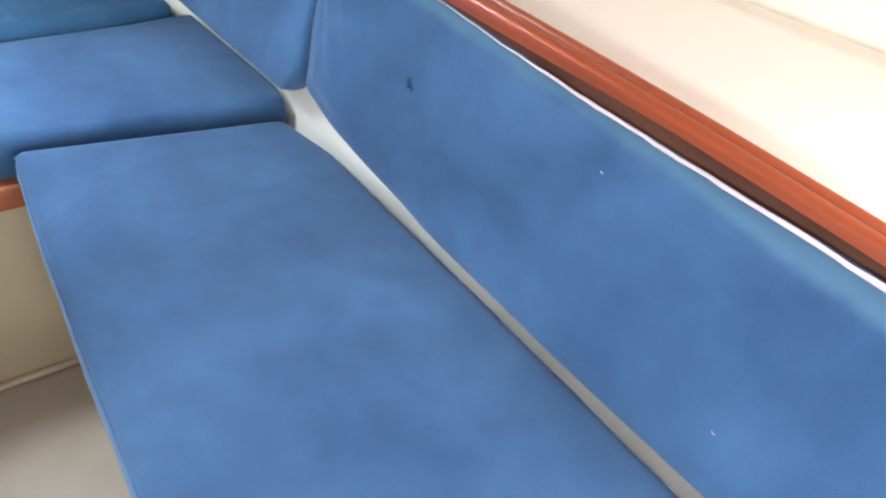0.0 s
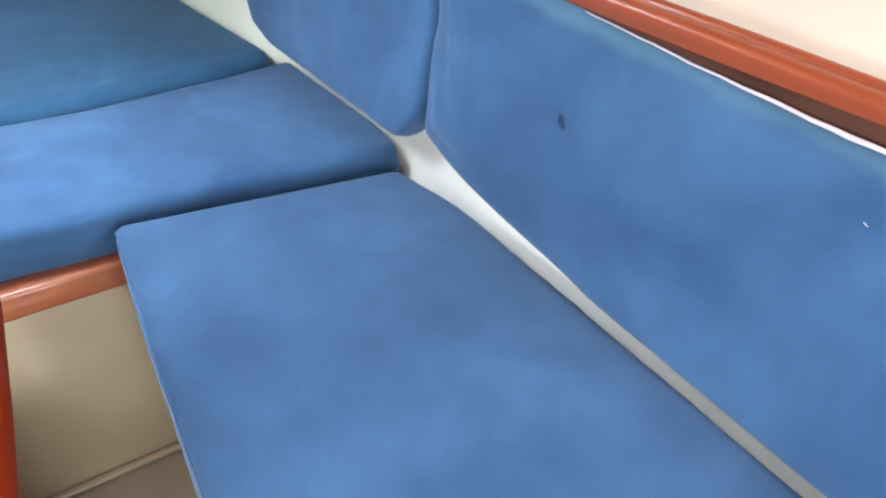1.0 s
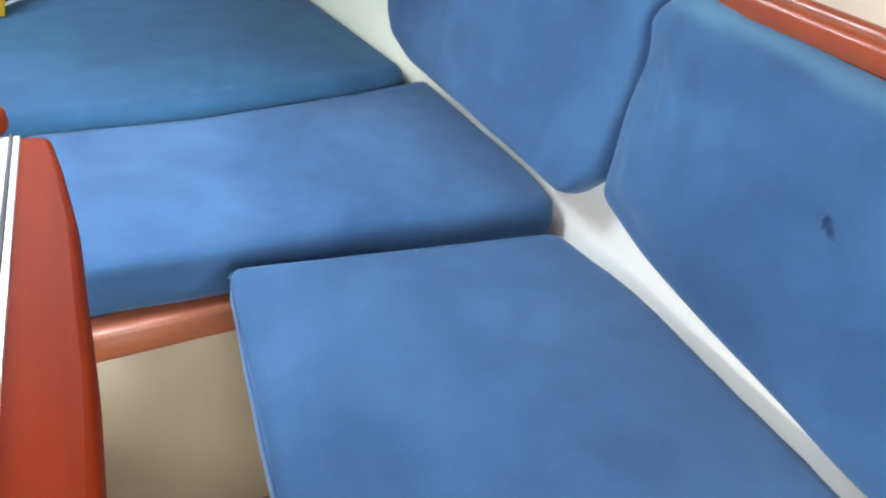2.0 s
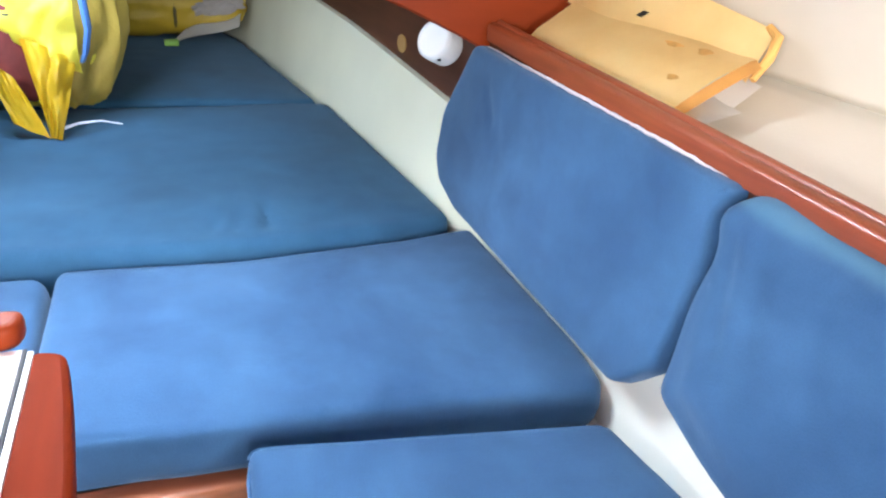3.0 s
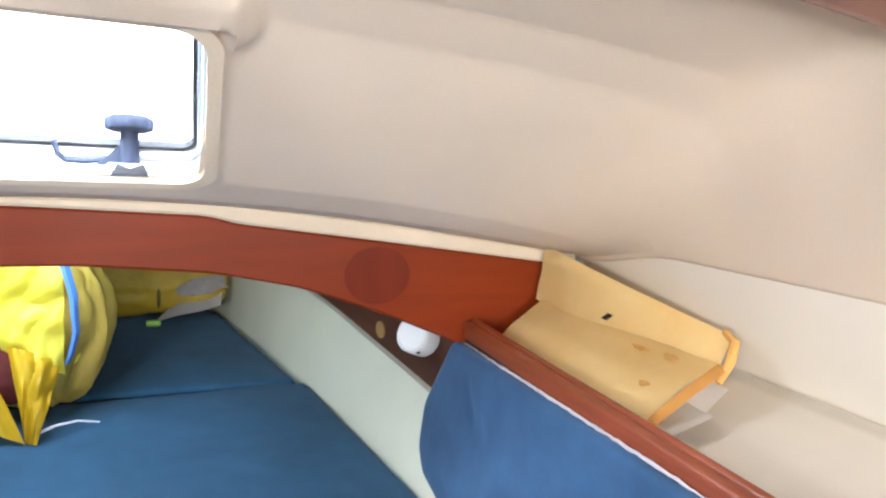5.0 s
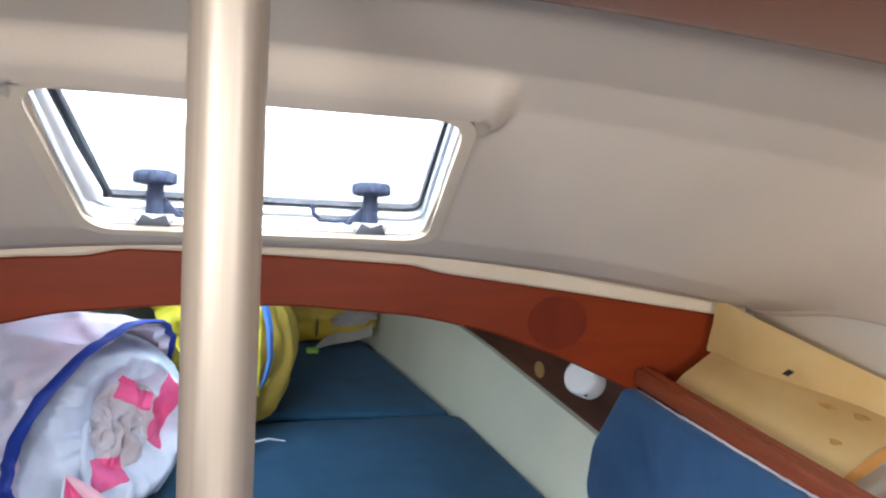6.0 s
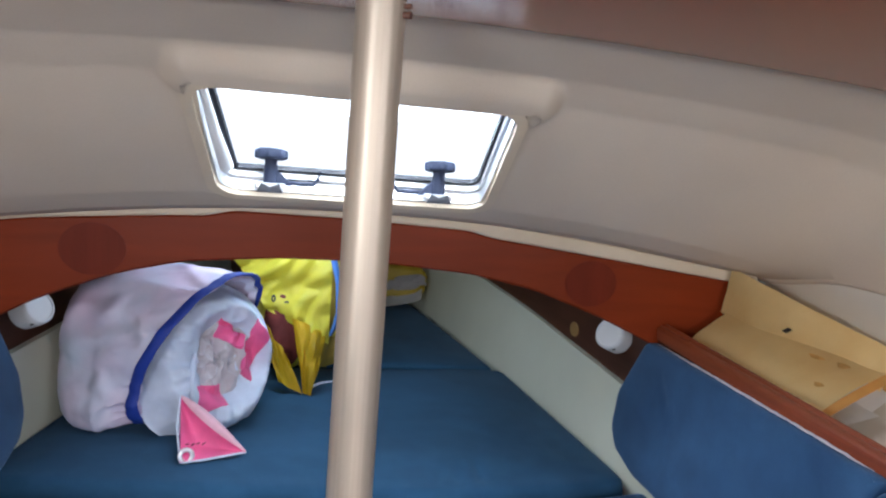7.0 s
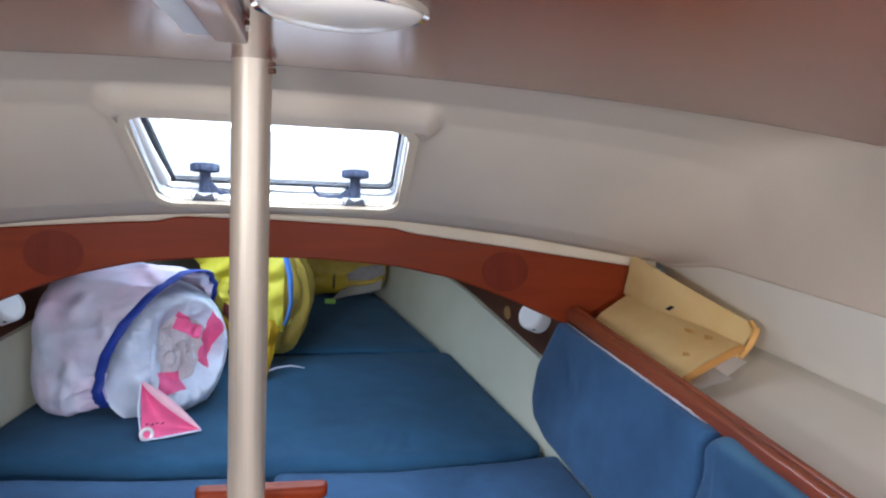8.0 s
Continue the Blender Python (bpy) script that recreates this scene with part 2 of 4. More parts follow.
def under(ob, parent):
    """Hang a part, built in world places, under a thing that stands elsewhere."""
    bpy.context.view_layer.update()
    ob.parent = parent
    ob.matrix_parent_inverse = Matrix.Translation(parent.location).inverted()
    return ob


def beneath(ob, piece):
    """Hang a piece of a part, built in world places, under that part."""
    bpy.context.view_layer.update()
    ob.parent = piece
    ob.matrix_parent_inverse = piece.matrix_world.inverted()
    return ob


def box(x0, x1, y0, y1, z0, z1, bevel=0.004, segments=2):
    bm = bmesh.new()
    bmesh.ops.create_cube(bm, size=1)
    bmesh.ops.transform(bm, matrix=Matrix.Translation(((x0 + x1) / 2, (y0 + y1) / 2, (z0 + z1) / 2)) @ Matrix.Diagonal((x1 - x0, y1 - y0, z1 - z0, 1)), verts=bm.verts)
    if bevel:
        bmesh.ops.bevel(bm, geom=bm.edges[:], offset=bevel, segments=segments, profile=0.5, affect="EDGES")
    return bm


def grid(rows, closed=False, bm=None):
    """Faces between rows of points; closed joins each row's end to its start."""
    bm = bm or bmesh.new()
    vs = [[bm.verts.new(p) for p in row] for row in rows]
    n = len(rows[0])
    for a, b in zip(vs, vs[1:]):
        for i in range(n if closed else n - 1):
            j = (i + 1) % n
            bm.faces.new((a[i], a[j], b[j], b[i]))
    return bm, vs


def tube(points, r, sides=10, bm=None, caps=True):
    pts = [Vector(p) for p in points]
    rows = []
    for i, p in enumerate(pts):
        d = (pts[min(i + 1, len(pts) - 1)] - pts[max(i - 1, 0)]).normalized()
        side = d.cross(Vector((0, 0, 1)) if abs(d.z) < 0.9 else Vector((1, 0, 0))).normalized()
        up = side.cross(d)
        rr = r(i / (len(pts) - 1)) if callable(r) else r
        rows.append([p + (side * math.cos(a) + up * math.sin(a)) * rr for a in (2 * math.pi * k / sides for k in range(sides))])
    bm, vs = grid(rows, True, bm)
    if caps:
        bm.faces.new(vs[0])
        bm.faces.new(vs[-1])
    return bm


def extrude(outline, m, depth, bevel=0.003, segments=2):
    """A plate: the outline in the local plane of m, and depth along its z."""
    bm = bmesh.new()
    f = bm.faces.new([bm.verts.new((x, y, 0)) for x, y in outline])
    made = bmesh.ops.extrude_face_region(bm, geom=[f])
    bmesh.ops.translate(bm, vec=(0, 0, depth), verts=[v for v in made["geom"] if isinstance(v, bmesh.types.BMVert)])
    if bevel:
        edges = [e for e in bm.edges if len(e.link_faces) == 2 and e.calc_face_angle(0) > 0.6]
        bmesh.ops.bevel(bm, geom=edges, offset=bevel, segments=segments, profile=0.5, affect="EDGES")
    bmesh.ops.transform(bm, matrix=m, verts=bm.verts)
    return bm


def rounded(w, h, r, n=6, cx=0.0, cy=0.0):
    out = []
    for sx, sy, a0 in ((1, 1, 0), (-1, 1, 90), (-1, -1, 180), (1, -1, 270)):
        for k in range(n + 1):
            a = radians(a0 + 90 * k / n)
            out.append((cx + sx * (w / 2 - r) + r * math.cos(a), cy + sy * (h / 2 - r) + r * math.sin(a)))
    return out


def resample(outline, step, corner):
    """A closed outline with its corners cut round and points every step."""
    pts = [Vector(p) for p in outline]
    soft = []
    for i, p in enumerate(pts):
        a, b = pts[i - 1], pts[(i + 1) % len(pts)]
        c = min(corner, (a - p).length * 0.45, (b - p).length * 0.45)
        s, e = p + (a - p).normalized() * c, p + (b - p).normalized() * c
        for k in range(5):
            t = k / 4
            soft.append(s * (1 - t) ** 2 + p * 2 * t * (1 - t) + e * t * t)
    out = []
    for a, b in zip(soft, soft[1:] + soft[:1]):
        n = max(1, int((b - a).length / step))
        out += [a.lerp(b, k / n) for k in range(n)]
    return out


def cushion(outline, m, thick, r=0.022, puff=0.008, corner=0.03, step=0.025, wave=0.004, seed=0, net=0.024, crease=None):
    """Foam under cloth: outline in the local plane of m, its face at z = 0, its back at -thick."""
    pts = resample(outline, step, max(corner, 1.5 * r))
    n = len(pts)
    normals = []
    area = sum(a.x * b.y - b.x * a.y for a, b in zip(pts, pts[1:] + pts[:1]))
    for i in range(n):
        d = (pts[(i + 1) % n] - pts[i - 1]).normalized()
        normals.append(Vector((-d.y, d.x)) * (1 if area > 0 else -1))
    rows = []
    prof = [(r, -thick), (0.3 * r, -thick + 0.3 * r), (0, -thick + r), (-0.003, -thick * 0.5), (0, -r), (0.12 * r, -0.5 * r), (0.45 * r, -0.13 * r), (r, 0.0)]
    for inset, z in prof:
        row = []
        for p, nn in zip(pts, normals):
            k = noise.noise(Vector((p.x * 9, p.y * 9, seed + z * 12)))
            q = p + nn * (inset + wave * 0.7 * k)
            row.append((q.x, q.y, z + wave * 0.5 * k))
        rows.append(row)
    bm, vs = grid(rows, True)
    bm.faces.new(vs[0])

    def height(q, d):
        t = min(1.0, d / 0.16)
        big = noise.noise(Vector((q.x * 4, q.y * 4, seed + 3)))
        fine = noise.noise(Vector((q.x * 14 + seed, q.y * 14, seed)))
        return puff * math.sin(t * math.pi / 2) + (wave * (big + 0.35 * fine) + (crease(q) if crease else 0)) * smooth_step(d / 0.05)

    # the face: an even net of points inside the rounded edge
    edge = [v.co.xy.copy() for v in vs[-1]]
    ring = np.array([[p.x, p.y] for p in edge])
    (x0, y0), (x1, y1) = ring.min(axis=0), ring.max(axis=0)
    inside, far = [], []
    for j in range(int((y1 - y0) / (net * 0.87)) + 1):
        for i in range(int((x1 - x0) / net) + 1):
            q = (x0 + net * (i + 0.5 * (j % 2)), y0 + net * 0.87 * j)
            d = float(np.sqrt(((ring - q) ** 2).sum(axis=1).min()))
            if d > net * 0.55:
                inside.append(Vector(q))
                far.append(d)
    out = mathutils.geometry.delaunay_2d_cdt(edge + inside, [(k, (k + 1) % n) for k in range(n)], [], 1, 1e-6)
    made = []
    for k, (co, origin) in enumerate(zip(out[0], out[3])):
        o = origin[0] if origin else -1
        made.append(vs[-1][o] if 0 <= o < n else bm.verts.new((co.x, co.y, height(co, far[o - n]) if o >= n else 0.0)))
    for f in out[2]:
        if len(set(f)) == 3:
            try:
                bm.faces.new([made[k] for k in f])
            except ValueError:
                pass
    bmesh.ops.remove_doubles(bm, verts=bm.verts, dist=0.0003)
    bmesh.ops.transform(bm, matrix=m, verts=bm.verts)
    return bm


def sheet(a, b, c, d, nx=12, ny=10, lift=None, thick=0.003):
    """A sheet of cloth or paper over four corners (a to b, d to c), raised by lift(u, v)."""
    a, b, c, d = map(Vector, (a, b, c, d))
    up = (b - a).cross(d - a).normalized()
    rows = []
    for j in range(ny + 1):
        v = j / ny
        rows.append([a.lerp(b, i / nx).lerp(d.lerp(c, i / nx), v) + up * (lift(i / nx, v) if lift else 0) for i in range(nx + 1)])
    bm, vs = grid(rows)
    if thick:
        bmesh.ops.solidify(bm, geom=bm.faces[:], thickness=thick)
    return bm


def mirror(bm):
    for v in bm.verts:
        v.co.x = 2 * CX - v.co.x
    return bm


def smooth_step(t):
    t = max(0.0, min(1.0, t))
    return t * t * (3 - 2 * t)


def table_of(points, t):
    for (a, p), (b, q) in zip(points, points[1:]):
        if t <= b:
            k = max(0.0, (t - a) / (b - a))
            return p + (q - p) * k
    return points[-1][1]


# ---- the hull: sole, berth bases, liners ----
bm = box(-1.0, 1.09, -1.95, 1.34, -0.04, 0.0, 0)
floor = tagged(part("floor", bm, SOLE, smooth=False), "glossy cream moulded cabin sole between the settees", "floor", kind="structure")


BASE = [(0.355, 0.0), (0.35, 0.40), (0.345, 0.47), (0.35, 0.485), (0.36, 0.49), (0.80, 0.49), (0.835, 0.50), (0.858, 0.56), (0.878, 0.78), (0.892, 0.925), (0.899, 0.936)]
SIDE_PROFILE = [(0.90, 0.926), (0.985, 0.925), (1.0, 0.9265), (1.015, 0.930), (1.12, 0.950), (1.19, 0.963), (1.218, 0.970), (1.228, 0.974), (1.240, 0.975), (1.254, 0.981), (1.238, 0.988), (1.223, 0.996), (1.219, 1.003), (1.187, 1.085), (1.168, 1.150), (1.163, 1.175), (1.162, 1.24)]


def liner(prof, side):
    ys = [-1.95 + 0.13 * k for k in range(31)]
    rows = [[(x, min(y, 1.95), z + (0.006 * (y - 0.6) if z > 0.93 else 0)) for x, z in prof] for y in ys]
    bm, _ = grid(rows)
    return mirror(bm) if side < 0 else bm


for side, word in ((1, "starboard"), (-1, "port")):
    tagged(part("settee_base_" + word, liner(BASE, side), GEL_WHITE), "white moulded settee base with an upstand behind the cushions", "settee base", kind="structure")

bm = box(-0.26, 0.357, 1.338, 1.37, 0.0, 0.455, 0.003)
tagged(part("berth_riser", bm, GEL), "glossy cream gelcoat riser panel below the berth", "panel", kind="structure")
bm = box(-0.75, 0.84, 1.372, 4.3, 0.44, 0.488, 0.004)
tagged(part("berth_base", bm, GEL), "cream berth platform under the forward cushions", "platform", kind="structure")
bm = box(-0.26, 0.40, 1.318, 1.369, 0.447, 0.497, 0.008, 3)
tagged(part("berth_edge_trim", bm, TRIM_WOOD), "varnished mahogany edge trim along the berth front", "trim", kind="structure")
bm = tube([(-0.26, 1.332, 0.012), (0.355, 1.332, 0.012)], 0.009, 8)
tagged(part("sole_corner_bead", bm, GEL), "glossy cream bead where riser meets the sole", "trim", kind="structure")


HULL = [(-2.0, 1.30), (1.2, 1.34), (2.2, 1.26), (3.2, 0.98), (4.45, 0.58)]
for side, word in ((1, "starboard"), (-1, "port")):
    rows = []
    for y in (-2.0 + 0.215 * k for k in range(31)):
        x = table_of(HULL, y)
        rows.append([(x - 0.28, y, -0.05), (x - 0.06, y, 0.35), (x, y, 1.0), (x + 0.01, y, 1.27), (x + 0.05, y, 1.275), (x + 0.04, y, 1.0), (x - 0.02, y, 0.35), (x - 0.24, y, -0.09)])
    bm, vs = grid(rows, True)
    bm.faces.new(vs[0])
    bm.faces.new(vs[-1])
    tagged(part("hull_" + word, mirror(bm) if side < 0 else bm, GEL_WHITE), "white hull shell outside the cabin liner", "hull", kind="structure")

# forepeak: white upstands, dark wooden locker sides, deck above, stem wall
EDGE = [(1.76, 0.870), (1.86, 0.835), (1.95, 0.812), (2.05, 0.798), (2.83, 0.735), (3.85, 0.59), (4.3, 0.50)]
TOP = [(1.80, 0.77), (1.96, 0.785), (2.13, 0.80), (3.0, 0.866), (3.85, 0.925), (4.3, 0.955)]


def forepeak_side(side):
    ys = [1.76, 1.86] + [1.972 + 0.1164 * k for k in range(21)]
    low, high = [], []
    for y in ys:
        x, zt = table_of(EDGE, y), table_of(TOP, y)
        low.append([(x - 0.01, y, 0.48), (x, y, 0.58), (x + 0.058, y, zt - 0.008), (x + 0.063, y, zt), (x + 0.09, y, zt + 0.002)])
        if y > 1.97:
            high.append([(x + 0.080, y, zt - 0.004), (x + 0.082, y, zt + 0.05), (x + 0.11, y, 1.26)])
    a, _ = grid(low)
    b, _ = grid(high)
    if side < 0:
        for bm in (mirror(a), mirror(b)):
            for v in bm.verts:
                v.co.x -= 0.05 * smooth_step((2.6 - v.co.y) / 0.5)
    return a, b


for side, word in ((1, "starboard"), (-1, "port")):
    a, b = forepeak_side(side)
    tagged(part("forepeak_upstand_" + word, a, GEL_GREEN), "pale gelcoat upstand beside the forward berth", "wall", kind="structure")
    tagged(part("forepeak_locker_side_" + word, b, WOOD_DARK), "dark brown wooden side panel above the upstand", "wall", kind="structure")
bm = box(-0.9, 1.0, 4.28, 4.33, 0.4, 1.3, 0)
tagged(part("forepeak_end_wall", bm, WOOD_DARK, smooth=False), "dark wooden end wall of the forepeak", "wall", kind="structure")
# the gap between the pieces is added for the assumed fore hatch's lamp
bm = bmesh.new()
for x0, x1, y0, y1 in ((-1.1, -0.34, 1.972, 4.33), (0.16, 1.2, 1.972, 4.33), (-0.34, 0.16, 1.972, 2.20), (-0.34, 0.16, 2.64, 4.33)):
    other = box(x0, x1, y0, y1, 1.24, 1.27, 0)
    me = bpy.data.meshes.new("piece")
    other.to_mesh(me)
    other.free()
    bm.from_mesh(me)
tagged(part("forepeak_ceiling", bm, LINING, smooth=False), "beige lining under the foredeck with an opening added for a hatch lamp", "ceiling", kind="structure")

# ---- ceiling ----
ROOF = [(-1.95, 1.60), (1.15, 1.590), (1.25, 1.577), (1.38, 1.548), (1.46, 1.513), (1.60, 1.422), (1.70, 1.357), (1.78, 1.307), (1.86, 1.272), (1.95, 1.258)]
HC = Vector((0.025, 1.6212, 1.3979))
HATCH = Matrix(((1, 0.06, 0, HC.x), (0, 0.8395, 0.543, HC.y), (0, -0.543, 0.8395, HC.z), (0, 0, 0, 1)))
HW, HH = 0.562, 0.355


def roof(x, y):
    zc = table_of(ROOF, y)
    k = smooth_step((1.9 - y) / 0.7)
    d = abs(x - CX)
    z = zc - (0.10 - 0.045 * k) * d * d
    edge = zc - (0.10 - 0.045 * k) * 1.22
    z -= (edge - 1.198 + 0.046 * smooth_step((y - 1.62) / 0.33)) * (d / 1.105) ** (8 + 23 * k + 34 * smooth_step((1.40 - y) / 0.25))
    plane = HC.z - 0.647 * (y - HC.y)
    dx, dy = max(0, abs(x - HC.x) - HW / 2), max(0, abs(y - HC.y) - 0.1485)
    d = math.hypot(dx * 1.6, dy)
    aft = smooth_step((HC.y - 0.095 - y) / 0.07)
    low = min(z, plane - 0.030 * aft * (1 - smooth_step(dx / 0.06)) * smooth_step((d - 0.006) / 0.026))
    reach = 0.030 + 0.062 * aft
    return z + (low - z) * smooth_step((reach - d) / (0.018 + 0.012 * aft)) if d < reach else z



bm = bmesh.new()
xs = sorted([CX - 1.105 + 0.0425 * k for k in range(53)] + [HC.x + s * (HW / 2 + d) for s in (-1, 1) for d in (-0.004, 0.004, 0.010, 0.016, 0.03, 0.042, 0.048, 0.054, 0.060, 0.066, 0.072, 0.079, 0.086)])
ys = sorted([-1.95 + 0.15 * k for k in range(20)] + [0.95 + 0.05 * k for k in range(7)] + [1.3 + 0.01 * k for k in range(60)] + [1.91, 1.93, 1.95] + [HC.y - 0.1475, HC.y + 0.1475])
vs = [[bm.verts.new((x, y, roof(x, y))) for x in xs] for y in ys]
for j in range(len(ys) - 1):
    for i in range(len(xs) - 1):
        mx, my = (xs[i] + xs[i + 1]) / 2, (ys[j] + ys[j + 1]) / 2
        if abs(mx - HC.x) < HW / 2 - 0.004 and abs(my - HC.y) < 0.147:
            continue
        bm.faces.new((vs[j][i], vs[j][i + 1], vs[j + 1][i + 1], vs[j + 1][i]))
# the lining's lower edges are rolled over the side panels
for i, s in ((0, -1), (len(xs) - 1, 1)):
    row = [vs[j][i] for j in range(len(ys))]
    for dx, dz in ((0.0005, -0.005), (0.004, -0.010), (0.010, -0.0115), (0.018, -0.009)):
        nxt = [bm.verts.new((xs[i] + s * dx, y, roof(xs[i], y) + dz)) for y in ys]
        for j in range(len(ys) - 1):
            bm.faces.new((row[j], row[j + 1], nxt[j + 1], nxt[j]))
        row = nxt
ceiling = tagged(part("ceiling", bm, LINING), "beige textured headlining curving down to the hull sides", "ceiling", kind="structure")
for side, word in ((1, "starboard"), (-1, "port")):
    rows = []
    for y in [-1.95 + 0.15 * k for k in range(21)] + [1.1 + 0.03 * k for k in range(28)] + [1.93, 1.95]:
        top = roof(CX + 1.105, y) + 0.004
        rows.append([(x, y, min(z + 0.006 * (y - 0.6), top)) for x, z in SIDE_PROFILE])
    bm, _ = grid(rows)
    tagged(part("wall_" + word, mirror(bm) if side < 0 else bm, SIDE), "cream moulded shelf and side panel with long creases", "wall", kind="structure")
bm = box(-1.3, 1.4, -1.95, 1.25, 1.66, 1.69, 0)
tagged(part("coachroof_top", bm, GEL_WHITE), "white deck moulding above the headlining", "roof", kind="structure")

# varnished ceiling panel aft of the post
rows = []
for y, dz in ((-1.9, -0.022), (0.2, -0.022), (1.0, -0.022), (1.12, -0.022), (1.136, -0.022), (1.149, -0.016), (1.151, 0.004)):
    rows.append([(x, y, roof(CX, 1.13) - 0.055 * (x - CX) ** 2 + dz) for x in (CX - 1.07 + 0.0214 * k for k in range(101))])
bm, _ = grid(rows)
tagged(part("ceiling_panel", bm, WOOD_CEIL), "dark varnished mahogany ceiling panel with a curved front edge", "ceiling panel", kind="structure")

# aft wall with the companionway
for name, b in (("wall_aft", (-1.3, CX - 0.35, -2.0, -1.95, 0, 1.62)), ("wall_aft_starboard", (CX + 0.35, 1.4, -2.0, -1.95, 0, 1.62)), ("wall_aft_sill", (CX - 0.35, CX + 0.35, -2.0, -1.95, 0, 0.85))):
    tagged(part(name, box(*b, 0), WOOD_X, smooth=False), "plain mahogany bulkhead beside the companionway", "wall", kind="structure")

# ---- forward bulkhead: an arched mahogany beam ----
YB = 1.95
LOW = [(-1.05, 0.80), (-0.76, 0.955), (-0.65, 1.02), (-0.48, 1.087), (-0.334, 1.122), (-0.11, 1.14), (0.112, 1.14), (0.346, 1.122), (0.511, 1.09), (0.684, 1.03), (0.838, 0.965), (1.10, 0.82)]
HIGH = [(-1.05, 1.15), (-0.65, 1.205), (-0.386, 1.226), (-0.285, 1.231), (-0.225, 1.246), (0.035, 1.243), (0.33, 1.231), (0.39, 1.216), (0.673, 1.183), (1.07, 1.134), (1.10, 1.13)]


def band(low, high, y0, y1, n=96, x0=-1.06, x1=1.15):
    xs = [x0 + (x1 - x0) * k / n for k in range(n + 1)]
    ring = []
    for x in xs:
        a, b = low(x), high(x)
        ring.append([(x, y1, a), (x, y0 + 0.005, a), (x, y0, a + 0.005), (x, y0, b - 0.004), (x, y0 + 0.004, b), (x, y1, b)])
    bm, vs = grid(ring, True)
    bm.faces.new(vs[0])
    bm.faces.new(vs[-1])
    return bm


def smooth_table(points):
    def f(x):
        return sum(table_of(points, x + d) for d in (-0.03, -0.015, 0, 0.015, 0.03)) / 5
    return f


low_edge, high_edge = smooth_table(LOW), lambda x: sum(table_of(HIGH, x + d) for d in (-0.012, 0, 0.012)) / 3
bulkhead = tagged(part("bulkhead_arch", band(low_edge, high_edge, YB, YB + 0.022), WOOD_X), "arched varnished mahogany bulkhead beam over the berth opening", "bulkhead", kind="structure")
tagged(part("bulkhead_trim", band(lambda x: high_edge(x) + 0.001, lambda x: table_of([(-1.05, 1.18), (-0.645, 1.239), (-0.25, 1.266), (0.373, 1.254), (0.672, 1.221), (1.078, 1.162), (1.14, 1.174)], x), YB - 0.012, YB + 0.02, x1=1.14), TRIM),
       "cream padded trim strip above the bulkhead beam", "trim", kind="structure")
for x, z in ((0.668, 1.112), (-0.527, 1.142)):
    ring = [(0.071 * math.cos(2 * math.pi * k / 36), 0.060 * math.sin(2 * math.pi * k / 36)) for k in range(36)]
    bm = extrude(ring, pose(x, YB + 0.001, z, 90, 0, 0), 0.0018, 0)
    tagged(part("round_plug", bm, PLUG), "dark round wooden plug set in the bulkhead beam", "plug", group="plugs in the bulkhead")

# ---- mast post and its head ----
post = thing("compression_post", "brushed metal mast support post standing on the sole", "post", (-0.004, 1.072, 0))
ring = [[(-0.004 + r * math.cos(a), 1.072 + r * math.sin(a), z) for a in (2 * math.pi * k / 40 for k in range(40))] for r, z in ((0.0275, 0.0), (0.0275, 0.8), (0.0275, 1.596))]
bm, vs = grid(ring, True)
under(part("tube", bm, METAL), post)
bm = tube([(-0.004, 1.072, 0.002), (-0.004, 1.072, 0.012)], 0.05, 28)
under(part("base_collar", bm, ALU), post)
beam = thing("ceiling_beam", "varnished mahogany beam piece above the post head", "beam", (-0.03, 0.8, 1.57))
under(part("beam_board", box(-0.024, 0.008, 0.30, 0.775, 1.552, 1.577, 0.004), WOOD_Y), beam)
under(part("side_plate", box(-0.050, -0.026, 0.30, 0.765, 1.556, 1.577, 0.002), PLASTIC, label="white painted plate"), beam)
for y in (0.72, 0.5):
    under(part("bolt", tube([(0.008, y, 1.562), (0.012, y, 1.562)], 0.005, 8), CHROME), beam)
for z, r in ((1.562, 0.003), (1.553, 0.004)):
    under(part("hook", tube([(0.018, 1.06, z), (0.0275, 1.055, z)], r, 10), WOOD_DARK), post)
dome = thing("ceiling_light", "round frosted ceiling light with a chrome rim", "ceiling light", (0.085, 0.583, 1.572))
prof = [(0.078, 1.574), (0.080, 1.563), (0.076, 1.557), (0.070, 1.559)]
bm, _ = grid([[(0.085 + 0.85 * r * math.cos(a), 0.583 + 0.85 * r * math.sin(a), z) for a in (2 * math.pi * k / 48 for k in range(48))] for r, z in prof], True)
under(part("rim", bm, CHROME), dome)
prof = [(0.0715 * math.cos(radians(t)), 1.560 - 0.014 * math.sin(radians(t))) for t in range(0, 90, 10)] + [(0.001, 1.546)]
bm, _ = grid([[(0.085 + 0.85 * r * math.cos(a), 0.583 + 0.85 * r * math.sin(a), z) for a in (2 * math.pi * k / 48 for k in range(48))] for r, z in prof], True)
under(part("shade", bm, LENS), dome)

# ---- deck hatch ----
hatch = tagged(new("window_1"), "aluminium framed acrylic deck hatch with two handles", "hatch", kind="structure")
hatch.location = HC


def hatch_ring(outer, inner, n0, n1):
    a, b = rounded(*outer), rounded(*inner)
    rows = [[HATCH @ Vector((x, y, n)) for x, y in o] for o, n in ((a, n0), (b, n0), (b, n1), (a, n1), (a, n0))]
    return grid(rows, True)[0]


def hatch_part(name, bm, mat, label=""):
    return under(part(name, bm, mat, None, label), hatch)


